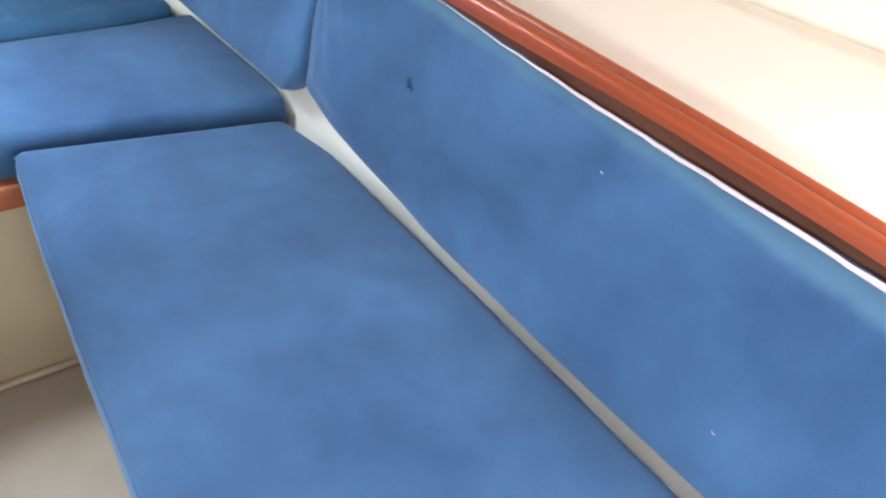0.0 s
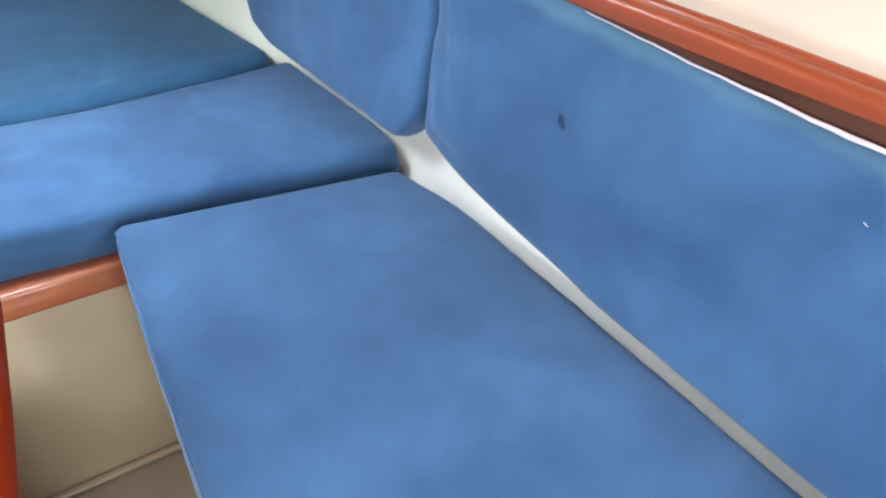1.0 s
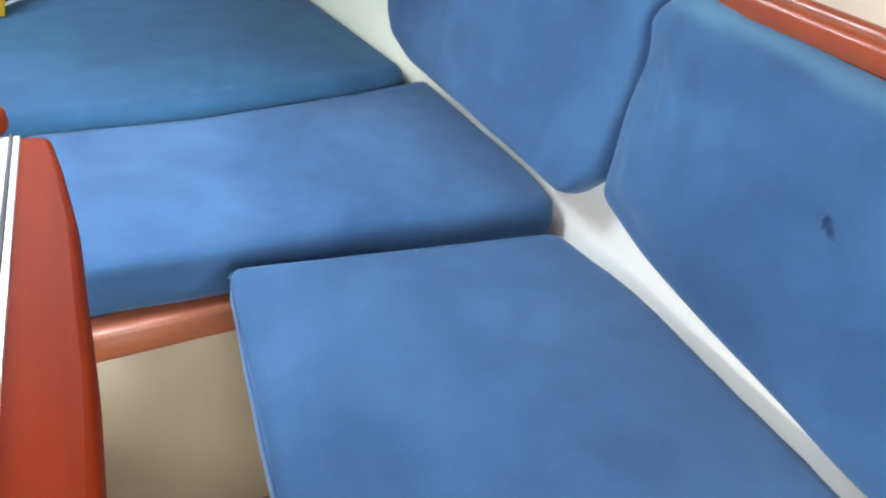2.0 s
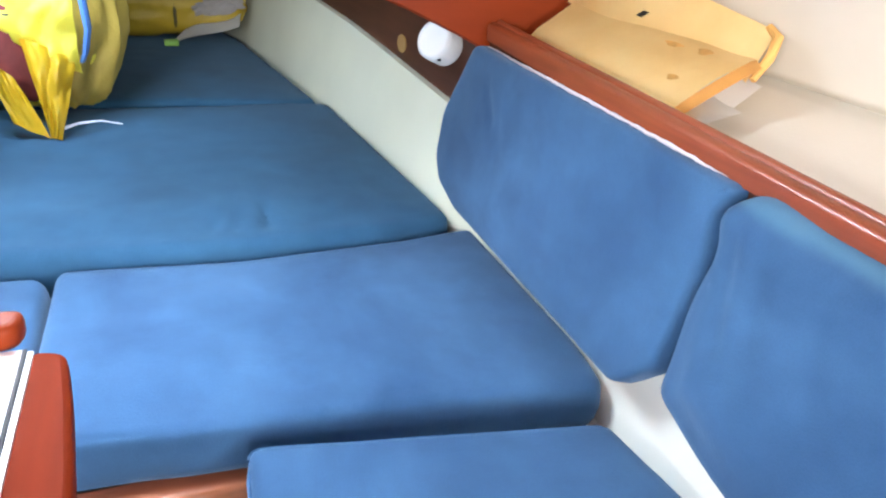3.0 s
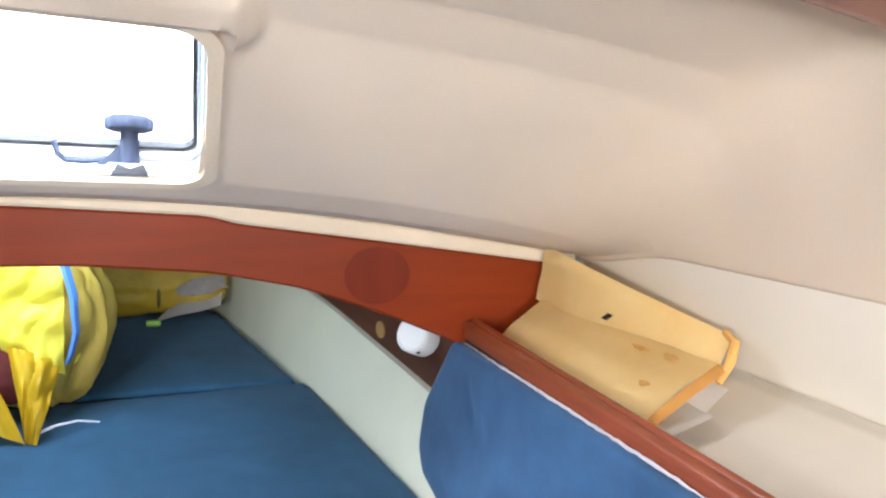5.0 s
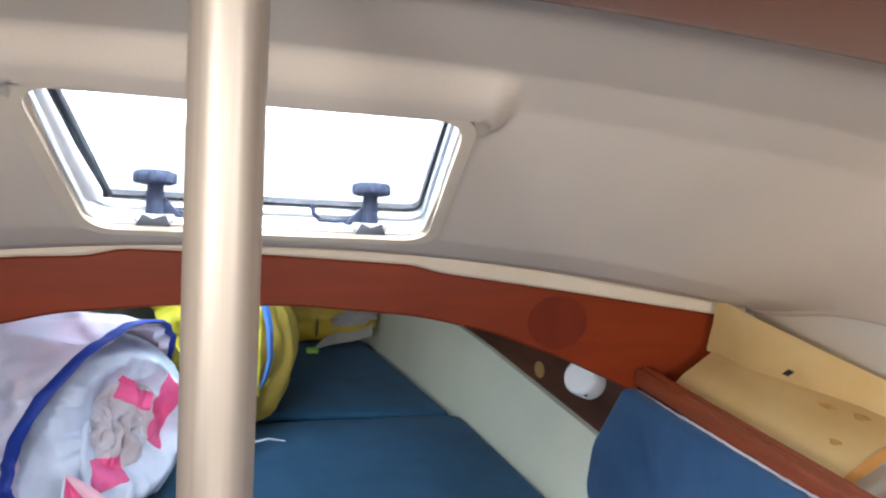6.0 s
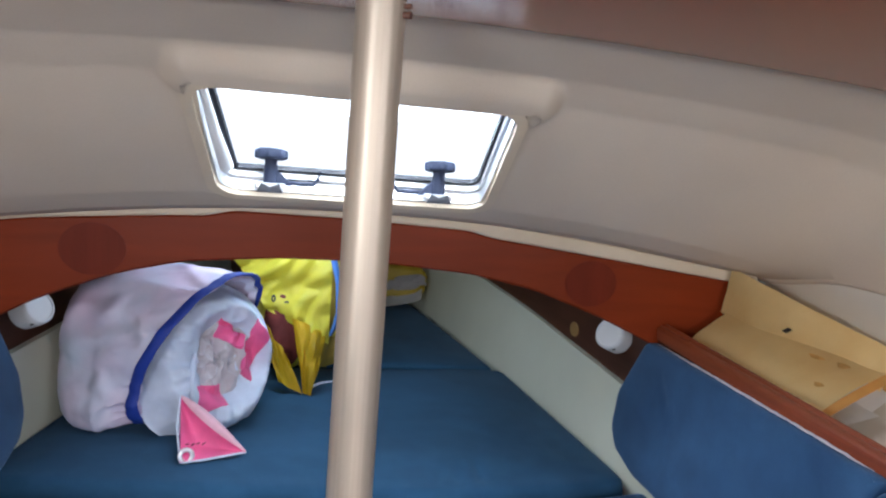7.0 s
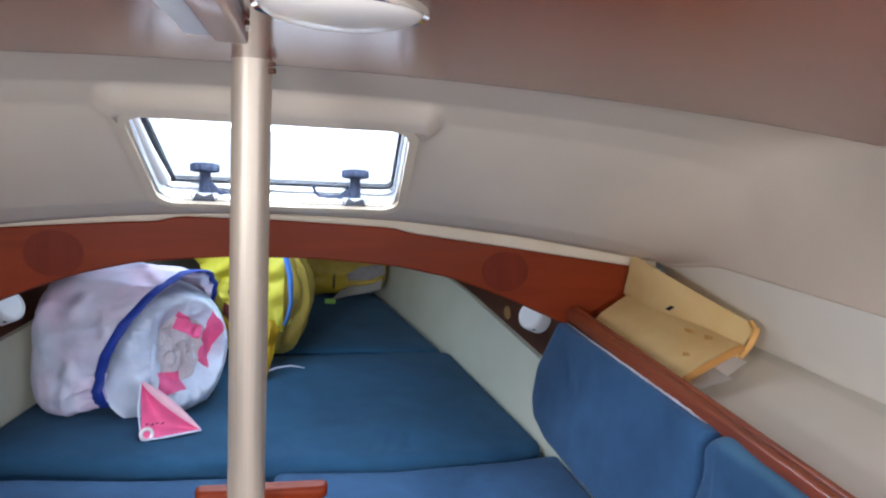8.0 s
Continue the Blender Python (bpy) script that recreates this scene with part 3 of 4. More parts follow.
hatch_part("flange", hatch_ring((HW + 0.030, HH + 0.026, 0.05), (HW - 0.008, HH - 0.008, 0.042), -0.008, 0.004), TRIM, "cream liner flange")
hatch_part("window_frame", hatch_ring((HW + 0.0, HH + 0.0, 0.04), (HW - 0.016, HH - 0.016, 0.034), 0.004, 0.030), ALU)
hatch_part("upper_frame", hatch_ring((HW - 0.0, HH - 0.0, 0.04), (HW - 0.026, HH - 0.036, 0.026), 0.031, 0.044), ALU)
hatch_part("gasket", hatch_ring((HW - 0.024, HH - 0.032, 0.026), (HW - 0.038, HH - 0.052, 0.02), 0.0445, 0.055), RUBBER)
bm = extrude(rounded(HW - 0.03, HH - 0.03, 0.03), HATCH @ pose(0, 0, 0.056), 0.008, 0)
pane = hatch_part("pane", bm, GLASS)
pane.visible_shadow = False
for x in (-0.170, 0.186):
    s = 1 if x < 0 else -1
    m = Matrix.Translation((HC.x + x * 0.97, 1.740, 1.313)) @ Matrix.Scale(1.18, 4)
    base = hatch_part("handle", extrude(rounded(0.052, 0.03, 0.006, 3), m, 0.012, 0.003), ALU)
    stem = part("handle_stem", tube([m @ Vector(p) for p in ((0, 0, 0.008), (0, 0, 0.03), (0, 0.002, 0.056))], lambda t: 0.0145 - 0.002 * t, 14), HANDLE)
    knob = part("knob", extrude([(0.027 * math.cos(a) * (1 + 0.07 * math.cos(8 * a)), 0.026 * math.sin(a) * (1 + 0.07 * math.cos(8 * a))) for a in (2 * math.pi * k / 48 for k in range(48))], m @ pose(0, -0.004, 0.052, -8, 0, 0), 0.017, 0.004), HANDLE)
    lever = part("lever", tube([m @ Vector(p) for p in ((0.015 * s, 0.004, 0.016), (0.05 * s, 0.004, 0.012), (0.072 * s, 0.004, 0.013), (0.080 * s, 0.004, 0.022), (0.084 * s, 0.004, 0.036))], 0.0042, 8), HANDLE)
    cover = part("catch_cover", extrude([(0.008 * s, 0.008), (0.038 * s, 0.008), (0.010 * s, 0.036)], m @ pose(0, 0.008, 0, 90, 0, 0), 0.012, 0.002), HANDLE)
    latch = part("latch", extrude([(-0.022, 0), (0.022, 0), (0.016, 0.016), (0.0, 0.010), (-0.014, 0.016)], m @ pose(0, -0.012, -0.004, 90, 0, 0), 0.006, 0.001), RUBBER)
    for o in (stem, knob, lever, cover, latch):
        bpy.context.view_layer.update()
        o.parent = base
        o.matrix_parent_inverse = base.matrix_world.inverted()
hatch_part("stay_arm", tube([HATCH @ Vector(p) for p in ((-HW / 2 + 0.018, -0.14, 0.020), (-HW / 2 + 0.022, -0.02, 0.012), (-HW / 2 + 0.030, 0.085, 0.004))], lambda t: 0.007 + 0.007 * t, 10), PLASTIC, "white plastic stay arm")
hatch_part("stay_rod", tube([HATCH @ Vector(p) for p in ((-HW / 2 + 0.026, -0.15, 0.036), (-HW / 2 + 0.040, 0.115, 0.024))], 0.008, 8), RUBBER)
tagged(part("backdrop", box(-1.1, 1.2, 2.08, 2.10, 1.295, 2.4, 0), SKY_GLOW, smooth=False), "white overcast sky beyond the hatch", "sky", kind="structure")
# deck pieces leave the same added gap for the fore hatch's lamp
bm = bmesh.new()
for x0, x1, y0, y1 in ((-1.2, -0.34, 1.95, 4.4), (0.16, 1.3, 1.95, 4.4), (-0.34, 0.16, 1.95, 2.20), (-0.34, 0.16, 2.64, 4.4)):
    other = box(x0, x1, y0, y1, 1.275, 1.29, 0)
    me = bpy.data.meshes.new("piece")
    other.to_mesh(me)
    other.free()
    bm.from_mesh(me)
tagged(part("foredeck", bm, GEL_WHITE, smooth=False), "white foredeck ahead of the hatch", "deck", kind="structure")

# ---- fiddle rails on the shelves ----
def rail_z(y):
    return 0.940 + 0.037 * y - 0.03 * min(0.7, max(0.0, 0.75 - y)) ** 2


for side, word in ((1, "starboard"), (-1, "port")):
    prof = [(0.869, -0.024), (0.899, -0.024), (0.902, -0.021), (0.902, -0.005), (0.8995, -0.001), (0.895, 0.0012), (0.8895, 0.0), (0.8868, -0.003), (0.8862, -0.0062), (0.8838, -0.0066), (0.8828, -0.0042), (0.8800, -0.0036), (0.8715, -0.0065), (0.868, -0.010), (0.867, -0.014)]
    rail = thing("fiddle_rail", "long varnished mahogany fiddle rail edging the shelf", "rail", (0.885 if side > 0 else 2 * CX - 0.885, 0, 0.93), group="shelf rails")
    bm, vs = grid([[(x, y, rail_z(y) + (z if z > -0.02 else z - 0.008 * smooth_step((y - 0.35) / 0.35) - 0.009 * smooth_step((y - 1.0) / 0.3))) for x, z in prof] for y in (-1.94 + 0.0971 * k for k in range(41))], True)
    bm.faces.new(vs[0])
    bm.faces.new(vs[-1])
    under(part("cap_rail", mirror(bm) if side < 0 else bm, WOOD_Y), rail)
    # shade of the gap below the rail, put in as a dark strip
    bm, vs = grid([[(x, y, rail_z(y) + z) for x, z in ((0.877, -0.022), (0.890, -0.022), (0.884, -0.17), (0.870, -0.17))] for y in (-1.94 + 0.1942 * k for k in range(21))], True)
    under(part("gap_shade_strip", mirror(bm) if side < 0 else bm, GAP_SHADE, label="dark strip for the shade under the rail"), rail)

# ---- cushions ----
def lay(z):
    return Matrix.Translation((0, 0, z))


def berth_crease(q):
    z = 0
    for x0, lean, d in ((0.335, 0.10, 0.007), (0.385, 0.16, 0.009), (0.43, -0.10, 0.007), (0.27, 0.30, 0.005)):
        u = q.x - x0 - lean * (q.y - 1.8)
        z -= d * math.exp(-(u / 0.011) ** 2) * smooth_step((2.12 - q.y) / 0.2)
    return z


bench = thing("settee_cushion", "blue suede settee seat cushion on the starboard bench", "cushion", (0.5, 0.5, 0.49))
under(part("seat_pad", cushion([(0.296, 1.313), (0.79, 1.228), (0.812, 1.05), (0.797, 0.645), (0.786, 0.37), (0.775, 0.17), (0.75, -0.9), (0.24, -0.9), (0.25, 0.4), (0.262, 0.75), (0.275, 1.02)], lay(0.575), 0.085, r=0.018, puff=0.004, corner=0.02, step=0.02, seed=1, wave=0.003), SUEDE), bench)
seam = [(p.x, p.y, 0.5735) for p in resample([(0.2975, 1.3115), (0.788, 1.227), (0.81, 1.05), (0.795, 0.645), (0.784, 0.37), (0.773, 0.17), (0.748, -0.9), (0.242, -0.9), (0.252, 0.4), (0.264, 0.75), (0.2765, 1.02)], 0.02, 0.02)]
seam = [(x + 0.0012 * noise.noise(Vector((x * 30, y * 30, 0))), y, z - 0.009 + 0.002 * noise.noise(Vector((x * 12, y * 12, 4)))) for x, y, z in seam]
under(part("seam", tube(seam, 0.0022, 6), SUEDE), bench)
bench_p = thing("settee_cushion", "blue suede settee seat cushion on the port bench", "cushion", (-0.4, 0.3, 0.49))
under(part("seat_pad", mirror(cushion([(0.305, 1.30), (0.79, 1.228), (0.787, 0.645), (0.765, 0.17), (0.74, -0.9), (0.24, -0.9), (0.25, 0.4)], lay(0.575), 0.085, r=0.018, puff=0.004, corner=0.02, step=0.04, seed=5, wave=0.003)), SUEDE), bench_p)

ins = thing("berth_infill_cushion", "blue suede infill cushion at the berth entrance", "cushion", (0.4, 1.6, 0.49))
under(part("seat_pad", cushion([(0.022, 1.365), (0.28, 1.345), (0.60, 1.320), (0.832, 1.290), (0.850, 1.40), (0.845, 1.876), (0.67, 1.846), (0.34, 1.821), (0.026, 1.846)], lay(0.581), 0.090, r=0.022, puff=0.006, corner=0.02, step=0.022, seed=2), SUEDE), ins)
ins_p = thing("berth_infill_cushion", "blue suede infill cushion at the berth entrance", "cushion", (-0.3, 1.6, 0.49))
under(part("seat_pad", cushion([(0.012, 1.365), (-0.5, 1.33), (-0.72, 1.29), (-0.755, 1.875), (-0.60, 1.885), (-0.3, 1.845), (0.016, 1.835)], lay(0.577), 0.086, r=0.025, puff=0.006, corner=0.03, step=0.03, seed=3), SUEDE), ins_p)
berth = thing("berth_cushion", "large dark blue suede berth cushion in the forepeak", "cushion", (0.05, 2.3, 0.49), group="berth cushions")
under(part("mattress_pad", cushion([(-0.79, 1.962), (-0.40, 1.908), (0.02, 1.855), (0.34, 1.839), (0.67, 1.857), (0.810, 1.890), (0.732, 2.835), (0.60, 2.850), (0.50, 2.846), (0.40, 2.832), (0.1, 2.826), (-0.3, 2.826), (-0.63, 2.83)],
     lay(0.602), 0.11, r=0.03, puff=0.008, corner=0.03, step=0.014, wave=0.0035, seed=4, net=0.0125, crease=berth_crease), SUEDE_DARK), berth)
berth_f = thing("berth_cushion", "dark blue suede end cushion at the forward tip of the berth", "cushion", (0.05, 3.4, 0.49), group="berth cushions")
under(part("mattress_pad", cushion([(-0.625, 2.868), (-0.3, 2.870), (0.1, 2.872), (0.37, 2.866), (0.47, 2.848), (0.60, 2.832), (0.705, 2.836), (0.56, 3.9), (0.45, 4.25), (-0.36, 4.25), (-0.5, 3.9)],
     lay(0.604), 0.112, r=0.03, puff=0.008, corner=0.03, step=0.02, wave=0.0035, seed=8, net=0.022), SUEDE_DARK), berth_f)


def back_frame(x0, z0, slope):
    """Local x runs along +y of the boat, local y up the leaning face, local z towards the cabin."""
    up = Vector((slope, 0, 1)).normalized()
    along = Vector((0, 1, 0))
    out = along.cross(up)
    if out.x > 0:
        out = -out
    along = up.cross(out)
    m = Matrix.Identity(4)
    for k, v in enumerate((along, up, out)):
        m[0][k], m[1][k], m[2][k] = v
    m.translation = (x0, 0, z0)
    return m, along.y


def backrest(face, x0, z0, slope, thick, seed, side, label, top, crease=None, corner=0.014, r=0.014, bevel=0.0):
    m, s = back_frame(x0, z0, slope)
    k = math.hypot(1, slope)
    out = [(y * s, (z - z0) * k) for y, z in face]
    bm = cushion(out, m, thick, r=r, puff=0.004, corner=corner, step=0.014, wave=0.0035, seed=seed, net=0.013 if crease else 0.02, crease=crease)
    if bevel:
        back = m.inverted()
        for v in bm.verts:
            p = back @ v.co
            d = (table_of(sorted(top[2]), p.x * s) - z0) * k - p.y
            if p.z > -0.04 and d < 0.04:
                p.z -= bevel * smooth_step((0.040 - d) / 0.036) * smooth_step((1.13 - p.x * s) / 0.1)
                v.co = m @ p
    th = thing("back_cushion", label, "cushion", (x0 if side > 0 else 2 * CX - x0, face[0][0], z0), group="settee back cushions")
    under(part("pad", mirror(bm) if side < 0 else bm, SUEDE_PALE_TOP if bevel else SUEDE), th)
    rng = random.Random(seed)
    pts = []
    n = 90
    for i in range(n + 1):
        y = top[0][0] + (top[1][0] - top[0][0]) * i / n
        z = table_of(sorted(top[2]), y)
        x = x0 + slope * (z - z0) + top[3]
        pts.append((x + rng.uniform(-0.001, 0.001), y, z + rng.uniform(-0.0005, 0.0005) + 0.002 * noise.noise(Vector((y * 11, seed, 3)))))
    bm = tube(pts, lambda t: (0.0029 + 0.0013 * noise.noise(Vector((t * 22, seed, 0)))) * (0.25 + 0.75 * smooth_step((1 - t) / 0.3)) * (0.2 + 0.8 * smooth_step(t / 0.1)), 8)
    under(part("piping", mirror(bm) if side < 0 else bm, PIPING, label="white puckered piping"), th)
    return th


FACE_A = [(1.24, 0.628), (1.186, 0.69), (1.178, 0.86), (1.196, 0.91), (1.172, 0.952), (1.962, 0.963), (2.035, 0.80), (2.02, 0.70), (1.97, 0.655), (1.86, 0.632)]
FACE_B = [(1.172, 0.664), (1.06, 0.632), (0.95, 0.617), (0.80, 0.602), (0.72, 0.591), (0.40, 0.575), (0.15, 0.570), (-0.9, 0.575), (-0.9, 0.866), (0.13, 0.898), (0.38, 0.907), (0.56, 0.915), (0.80, 0.935), (1.145, 0.960), (1.194, 0.916), (1.171, 0.87), (1.180, 0.80), (1.172, 0.72)]


def crease_a(q):
    """Short wrinkles under the upper corner."""
    y, z = -q.x, 0
    for y0, h0, lean, long, d in ((1.82, 0.235, 0.8, 0.045, 0.004), (1.79, 0.215, 0.9, 0.035, 0.004), (1.75, 0.20, 0.7, 0.03, 0.003)):
        u = y - y0 - lean * (q.y - h0)
        z -= d * math.exp(-(u / 0.008) ** 2 - ((q.y - h0) / long) ** 2)
    return z


def crease_b(q):
    y = -q.x
    z = 0
    for y0, lean, d in ((1.118, 0.30, 0.012), (1.06, 0.40, 0.007), (0.99, 0.22, 0.005)):
        u = y - y0 - lean * (q.y - 0.15)
        z -= d * math.exp(-(u / 0.021) ** 2) * smooth_step((q.y - 0.06) / 0.1)
    return z + 0.016 * smooth_step((y - 0.95) / 0.13)


backrest(FACE_A, 0.79, 0.64, 0.18, 0.065, 11, 1, "blue suede back cushion with an angled end beside the berth", ((1.20, 0), (1.92, 0), [(1.2, 0.9545), (1.92, 0.9645)], 0.013), crease_a)
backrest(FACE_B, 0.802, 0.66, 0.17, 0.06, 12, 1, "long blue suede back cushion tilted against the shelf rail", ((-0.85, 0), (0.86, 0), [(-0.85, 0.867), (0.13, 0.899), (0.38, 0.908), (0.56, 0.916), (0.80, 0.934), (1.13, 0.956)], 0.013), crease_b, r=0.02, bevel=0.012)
backrest([(y + 0.075, z) for y, z in FACE_A], 0.79, 0.64, 0.18, 0.065, 13, -1, "blue suede back cushion with an angled end on the port side", ((1.20, 0), (1.92, 0), [(1.2, 0.9545), (1.92, 0.9645)], 0.013))
backrest([(1.135, 0.64), (0.1, 0.59), (-0.9, 0.575), (-0.9, 0.885), (0.13, 0.916), (1.145, 0.962)], 0.79, 0.66, 0.20, 0.06, 14, -1, "long blue suede back cushion on the port settee", ((-0.85, 0), (1.13, 0), [(-0.85, 0.893), (1.13, 0.967)], 0.012))

# small marks on the long back cushion
BACK_B = [o for o in scene.objects if o.name.startswith("pad") and o.data.materials[0] == SUEDE_PALE_TOP][0]
for y, z, w, h in ((0.843, 0.808, 0.004, 0.008), (0.835, 0.801, 0.003, 0.0045)):
    x = 0.802 + 0.17 * (z - 0.66) - 0.0065
    bm = bmesh.new()
    f = bm.faces.new([bm.verts.new((x + 0.17 * h * math.sin(t), y + w * math.cos(t) * (1 + 0.3 * math.sin(3 * t)), z + h * math.sin(t))) for t in (2 * math.pi * k / 14 for k in range(14))])
    bmesh.ops.solidify(bm, geom=[f], thickness=0.004)
    beneath(part("spot", bm, SPOT, label="dark ink spot"), BACK_B)
for y, z in ((0.446, 0.856), (0.18, 0.665)):
    x = 0.802 + 0.17 * (z - 0.66) - 0.0065
    beneath(part("lint", tube([(x, y - 0.003, z - 0.001), (x, y + 0.002, z + 0.001)], 0.0005, 5), PIPING), BACK_B)

# ---- drop-leaf table round the post ----
table = thing("dropleaf_table", "mahogany drop-leaf table with a white top and lowered leaves", "table", (0.02, 0.7, 0))
under(part("tabletop", box(-0.085, 0.1245, 0.43, 1.103, 0.872, 0.895, 0.003), LAMINATE, label="glossy white laminate top"), table)
under(part("fiddle", extrude(resample([(-0.082, 1.105), (0.120, 1.105), (0.124, 1.136), (-0.086, 1.136)], 0.01, 0.02), lay(0.890), 0.022, 0.006, 3), WOOD_X), table)
for s in (1, -1):
    hinge = part("hinge", box(0.1195, 0.1315, 0.44, 1.094, 0.8945, 0.8975, 0.001), ALU, label="long aluminium piano hinge")
    pin = part("hinge_pin", tube([(0.1255, 0.44, 0.8978), (0.1255, 1.094, 0.8978)], 0.0018, 8), RUBBER, label="dark hinge pin")
    bm = extrude(resample([(0.1265, 0.42), (0.155, 0.42), (0.160, 0.50), (0.166, 0.585), (0.172, 0.70), (0.173, 0.78), (0.168, 0.953), (0.161, 1.03), (0.153, 1.092), (0.1265, 1.098)], 0.012, 0.012), lay(0.872), 0.0235, 0.005, 3)
    leaf = part("leaf", bm, TABLE_WOOD)
    if s < 0:
        for o in (hinge, leaf, pin):
            for v in o.data.vertices:
                v.co.x = 0.037 - v.co.x
    under(hinge, table)
    beneath(pin, hinge)
    under(leaf, table)
under(part("pedestal", box(-0.04, 0.07, 0.56, 0.90, 0.0, 0.871, 0.006), WOOD_Y), table)

# ---- reading lamps in the forepeak ----
for side in (1, -1):
    lamp = thing("reading_light", "small white oval plastic reading light on the locker side", "wall light", (0.80, 2.12, 0.93), group="reading lights")
    nrm = Vector((-0.80, -0.42, 0.42)).normalized()
    e1 = nrm.cross(Vector((0, 0, 1))).normalized()
    e2 = e1.cross(nrm)
    c = Vector((0.835, 2.125 if side > 0 else 2.23, 0.931))
    rows = []
    for h, r in ((-0.03, 0.045), (0.014, 0.047), (0.024, 0.0465), (0.029, 0.043), (0.030, 0.038), (0.027, 0.036), (0.0265, 0.004)):
        rows.append([c + nrm * h + (e1 * math.cos(a) + e2 * math.sin(a)) * r for a in (2 * math.pi * j / 36 for j in range(36))])
    bm, vs = grid(rows, True)
    bm.faces.new(vs[-1])
    hood = part("shade", mirror(bm) if side < 0 else bm, PLASTIC)
    p = c + nrm * 0.012 + (e1 * -0.5 + e2 * -0.86) * 0.0465
    bm = tube([p - e1 * 0.006, p + e1 * 0.006], 0.003, 8)
    switch = part("switch", mirror(bm) if side < 0 else bm, RUBBER)
    if side < 0:
        lamp.location.x = 2 * CX - 0.80
    under(hood, lamp)
    beneath(switch, hood)
ring = [(0.028 * math.cos(2 * math.pi * k / 20), 0.024 * math.sin(2 * math.pi * k / 20)) for k in range(20)]
bm = extrude(ring, Matrix.Translation((0.848, 2.44, 0.868)) @ pose(0, 0, 0, 90, 0, -84), 0.004, 0.001)
tagged(part("wall_disc", bm, TAN_CAP), "small yellowish round cap on the dark locker side", "disc")

# ---- envelopes on the shelf ----
env = thing("manila_envelope", "worn manila envelope leaning on the shelf", "envelope", (1.0, 1.65, 0.95), group="envelopes on the shelf")
front_sheet = under(part("front_sheet", sheet((0.905, 1.885, 0.965), (0.915, 1.42, 0.950), (1.095, 1.438, 1.040), (1.055, 1.905, 1.068), 26, 14,
     lambda u, v: 0.010 * math.sin(math.pi * v) * (0.5 + 0.5 * u) + 0.004 * noise.noise(Vector((u * 4, v * 4, 2))) + 0.004 * smooth_step((u - 0.9) / 0.1) * v, 0.006), PAPER), env)
under(part("worn_edge", sheet((0.914, 1.424, 0.951), (0.921, 1.411, 0.946), (1.101, 1.430, 1.028), (1.094, 1.441, 1.040), 4, 16, lambda u, v: 0.010 * math.sin(math.pi * v) * (1 - 0.5 * u) + 0.004 * v + 0.002 * noise.noise(Vector((u * 3, v * 9, 4))), 0.005), PAPER_EDGE, label="frayed orange edge"), env)
beneath(part("printed_mark", sheet((1.0345, 1.680, 1.0615), (1.0355, 1.664, 1.0605), (1.0515, 1.665, 1.0690), (1.0505, 1.681, 1.0700), 2, 2, lambda u, v: 0.0075, 0.001), INK, label="small black printed mark"), front_sheet)
for u, v, a, b in ((0.72, 0.76, 0.022, 0.006), (0.86, 0.80, 0.016, 0.008), (0.88, 0.42, 0.012, 0.007)):
    c = Vector((0.905, 1.885, 0.965)).lerp(Vector((0.915, 1.42, 0.95)), u).lerp(Vector((1.055, 1.905, 1.068)).lerp(Vector((1.095, 1.438, 1.04)), u), v)
    nrm = Vector((-0.5, 0, 0.86))
    e1, e2 = Vector((0, 1, 0)), Vector((0.86, 0, 0.5))
    bm = bmesh.new()
    f = bm.faces.new([bm.verts.new(c + nrm * 0.0175 + e1 * a * math.cos(t) * (1 + 0.3 * math.sin(3 * t)) + e2 * b * math.sin(t)) for t in (2 * math.pi * k / 18 for k in range(18))])
    bmesh.ops.solidify(bm, geom=[f], thickness=0.0008)
    beneath(part("stain", bm, STAIN), front_sheet)
env2 = thing("manila_envelope", "bent manila envelope standing against the hull side", "envelope", (1.08, 1.65, 0.97), group="envelopes on the shelf")
under(part("sheet", sheet((1.035, 1.925, 1.055), (1.085, 1.440, 1.005), (1.140, 1.458, 1.082), (1.045, 1.915, 1.178), 24, 10, lambda u, v: 0.008 * math.sin(math.pi * u) + 0.003 * noise.noise(Vector((u * 5, v * 3, 7))), 0.005), PAPER), env2)
under(part("folded_rim", tube([(1.090, 1.432, 1.012), (1.118, 1.437, 1.045), (1.137, 1.450, 1.073), (1.138, 1.475, 1.086)], lambda t: 0.006 + 0.003 * math.sin(math.pi * t), 8), PAPER_EDGE, label="frayed orange edge"), env2)
inlay = thing("paper_stack", "white papers lying under the envelopes on the shelf", "paper", (1.0, 1.5, 0.95))
under(part("top_paper", sheet((0.93, 1.60, 0.957), (0.94, 1.385, 0.954), (1.05, 1.395, 0.975), (1.05, 1.60, 0.985), 6, 5, lambda u, v: 0.003 * math.sin(5 * u), 0.006), WHITE_PAPER), inlay)
under(part("clear_sleeve", sheet((1.03, 1.50, 0.985), (1.04, 1.405, 0.98), (1.095, 1.415, 1.01), (1.09, 1.50, 1.015), 6, 5, lambda u, v: 0.004 * math.sin(5 * u), 0.004), WHITE_PAPER), inlay)


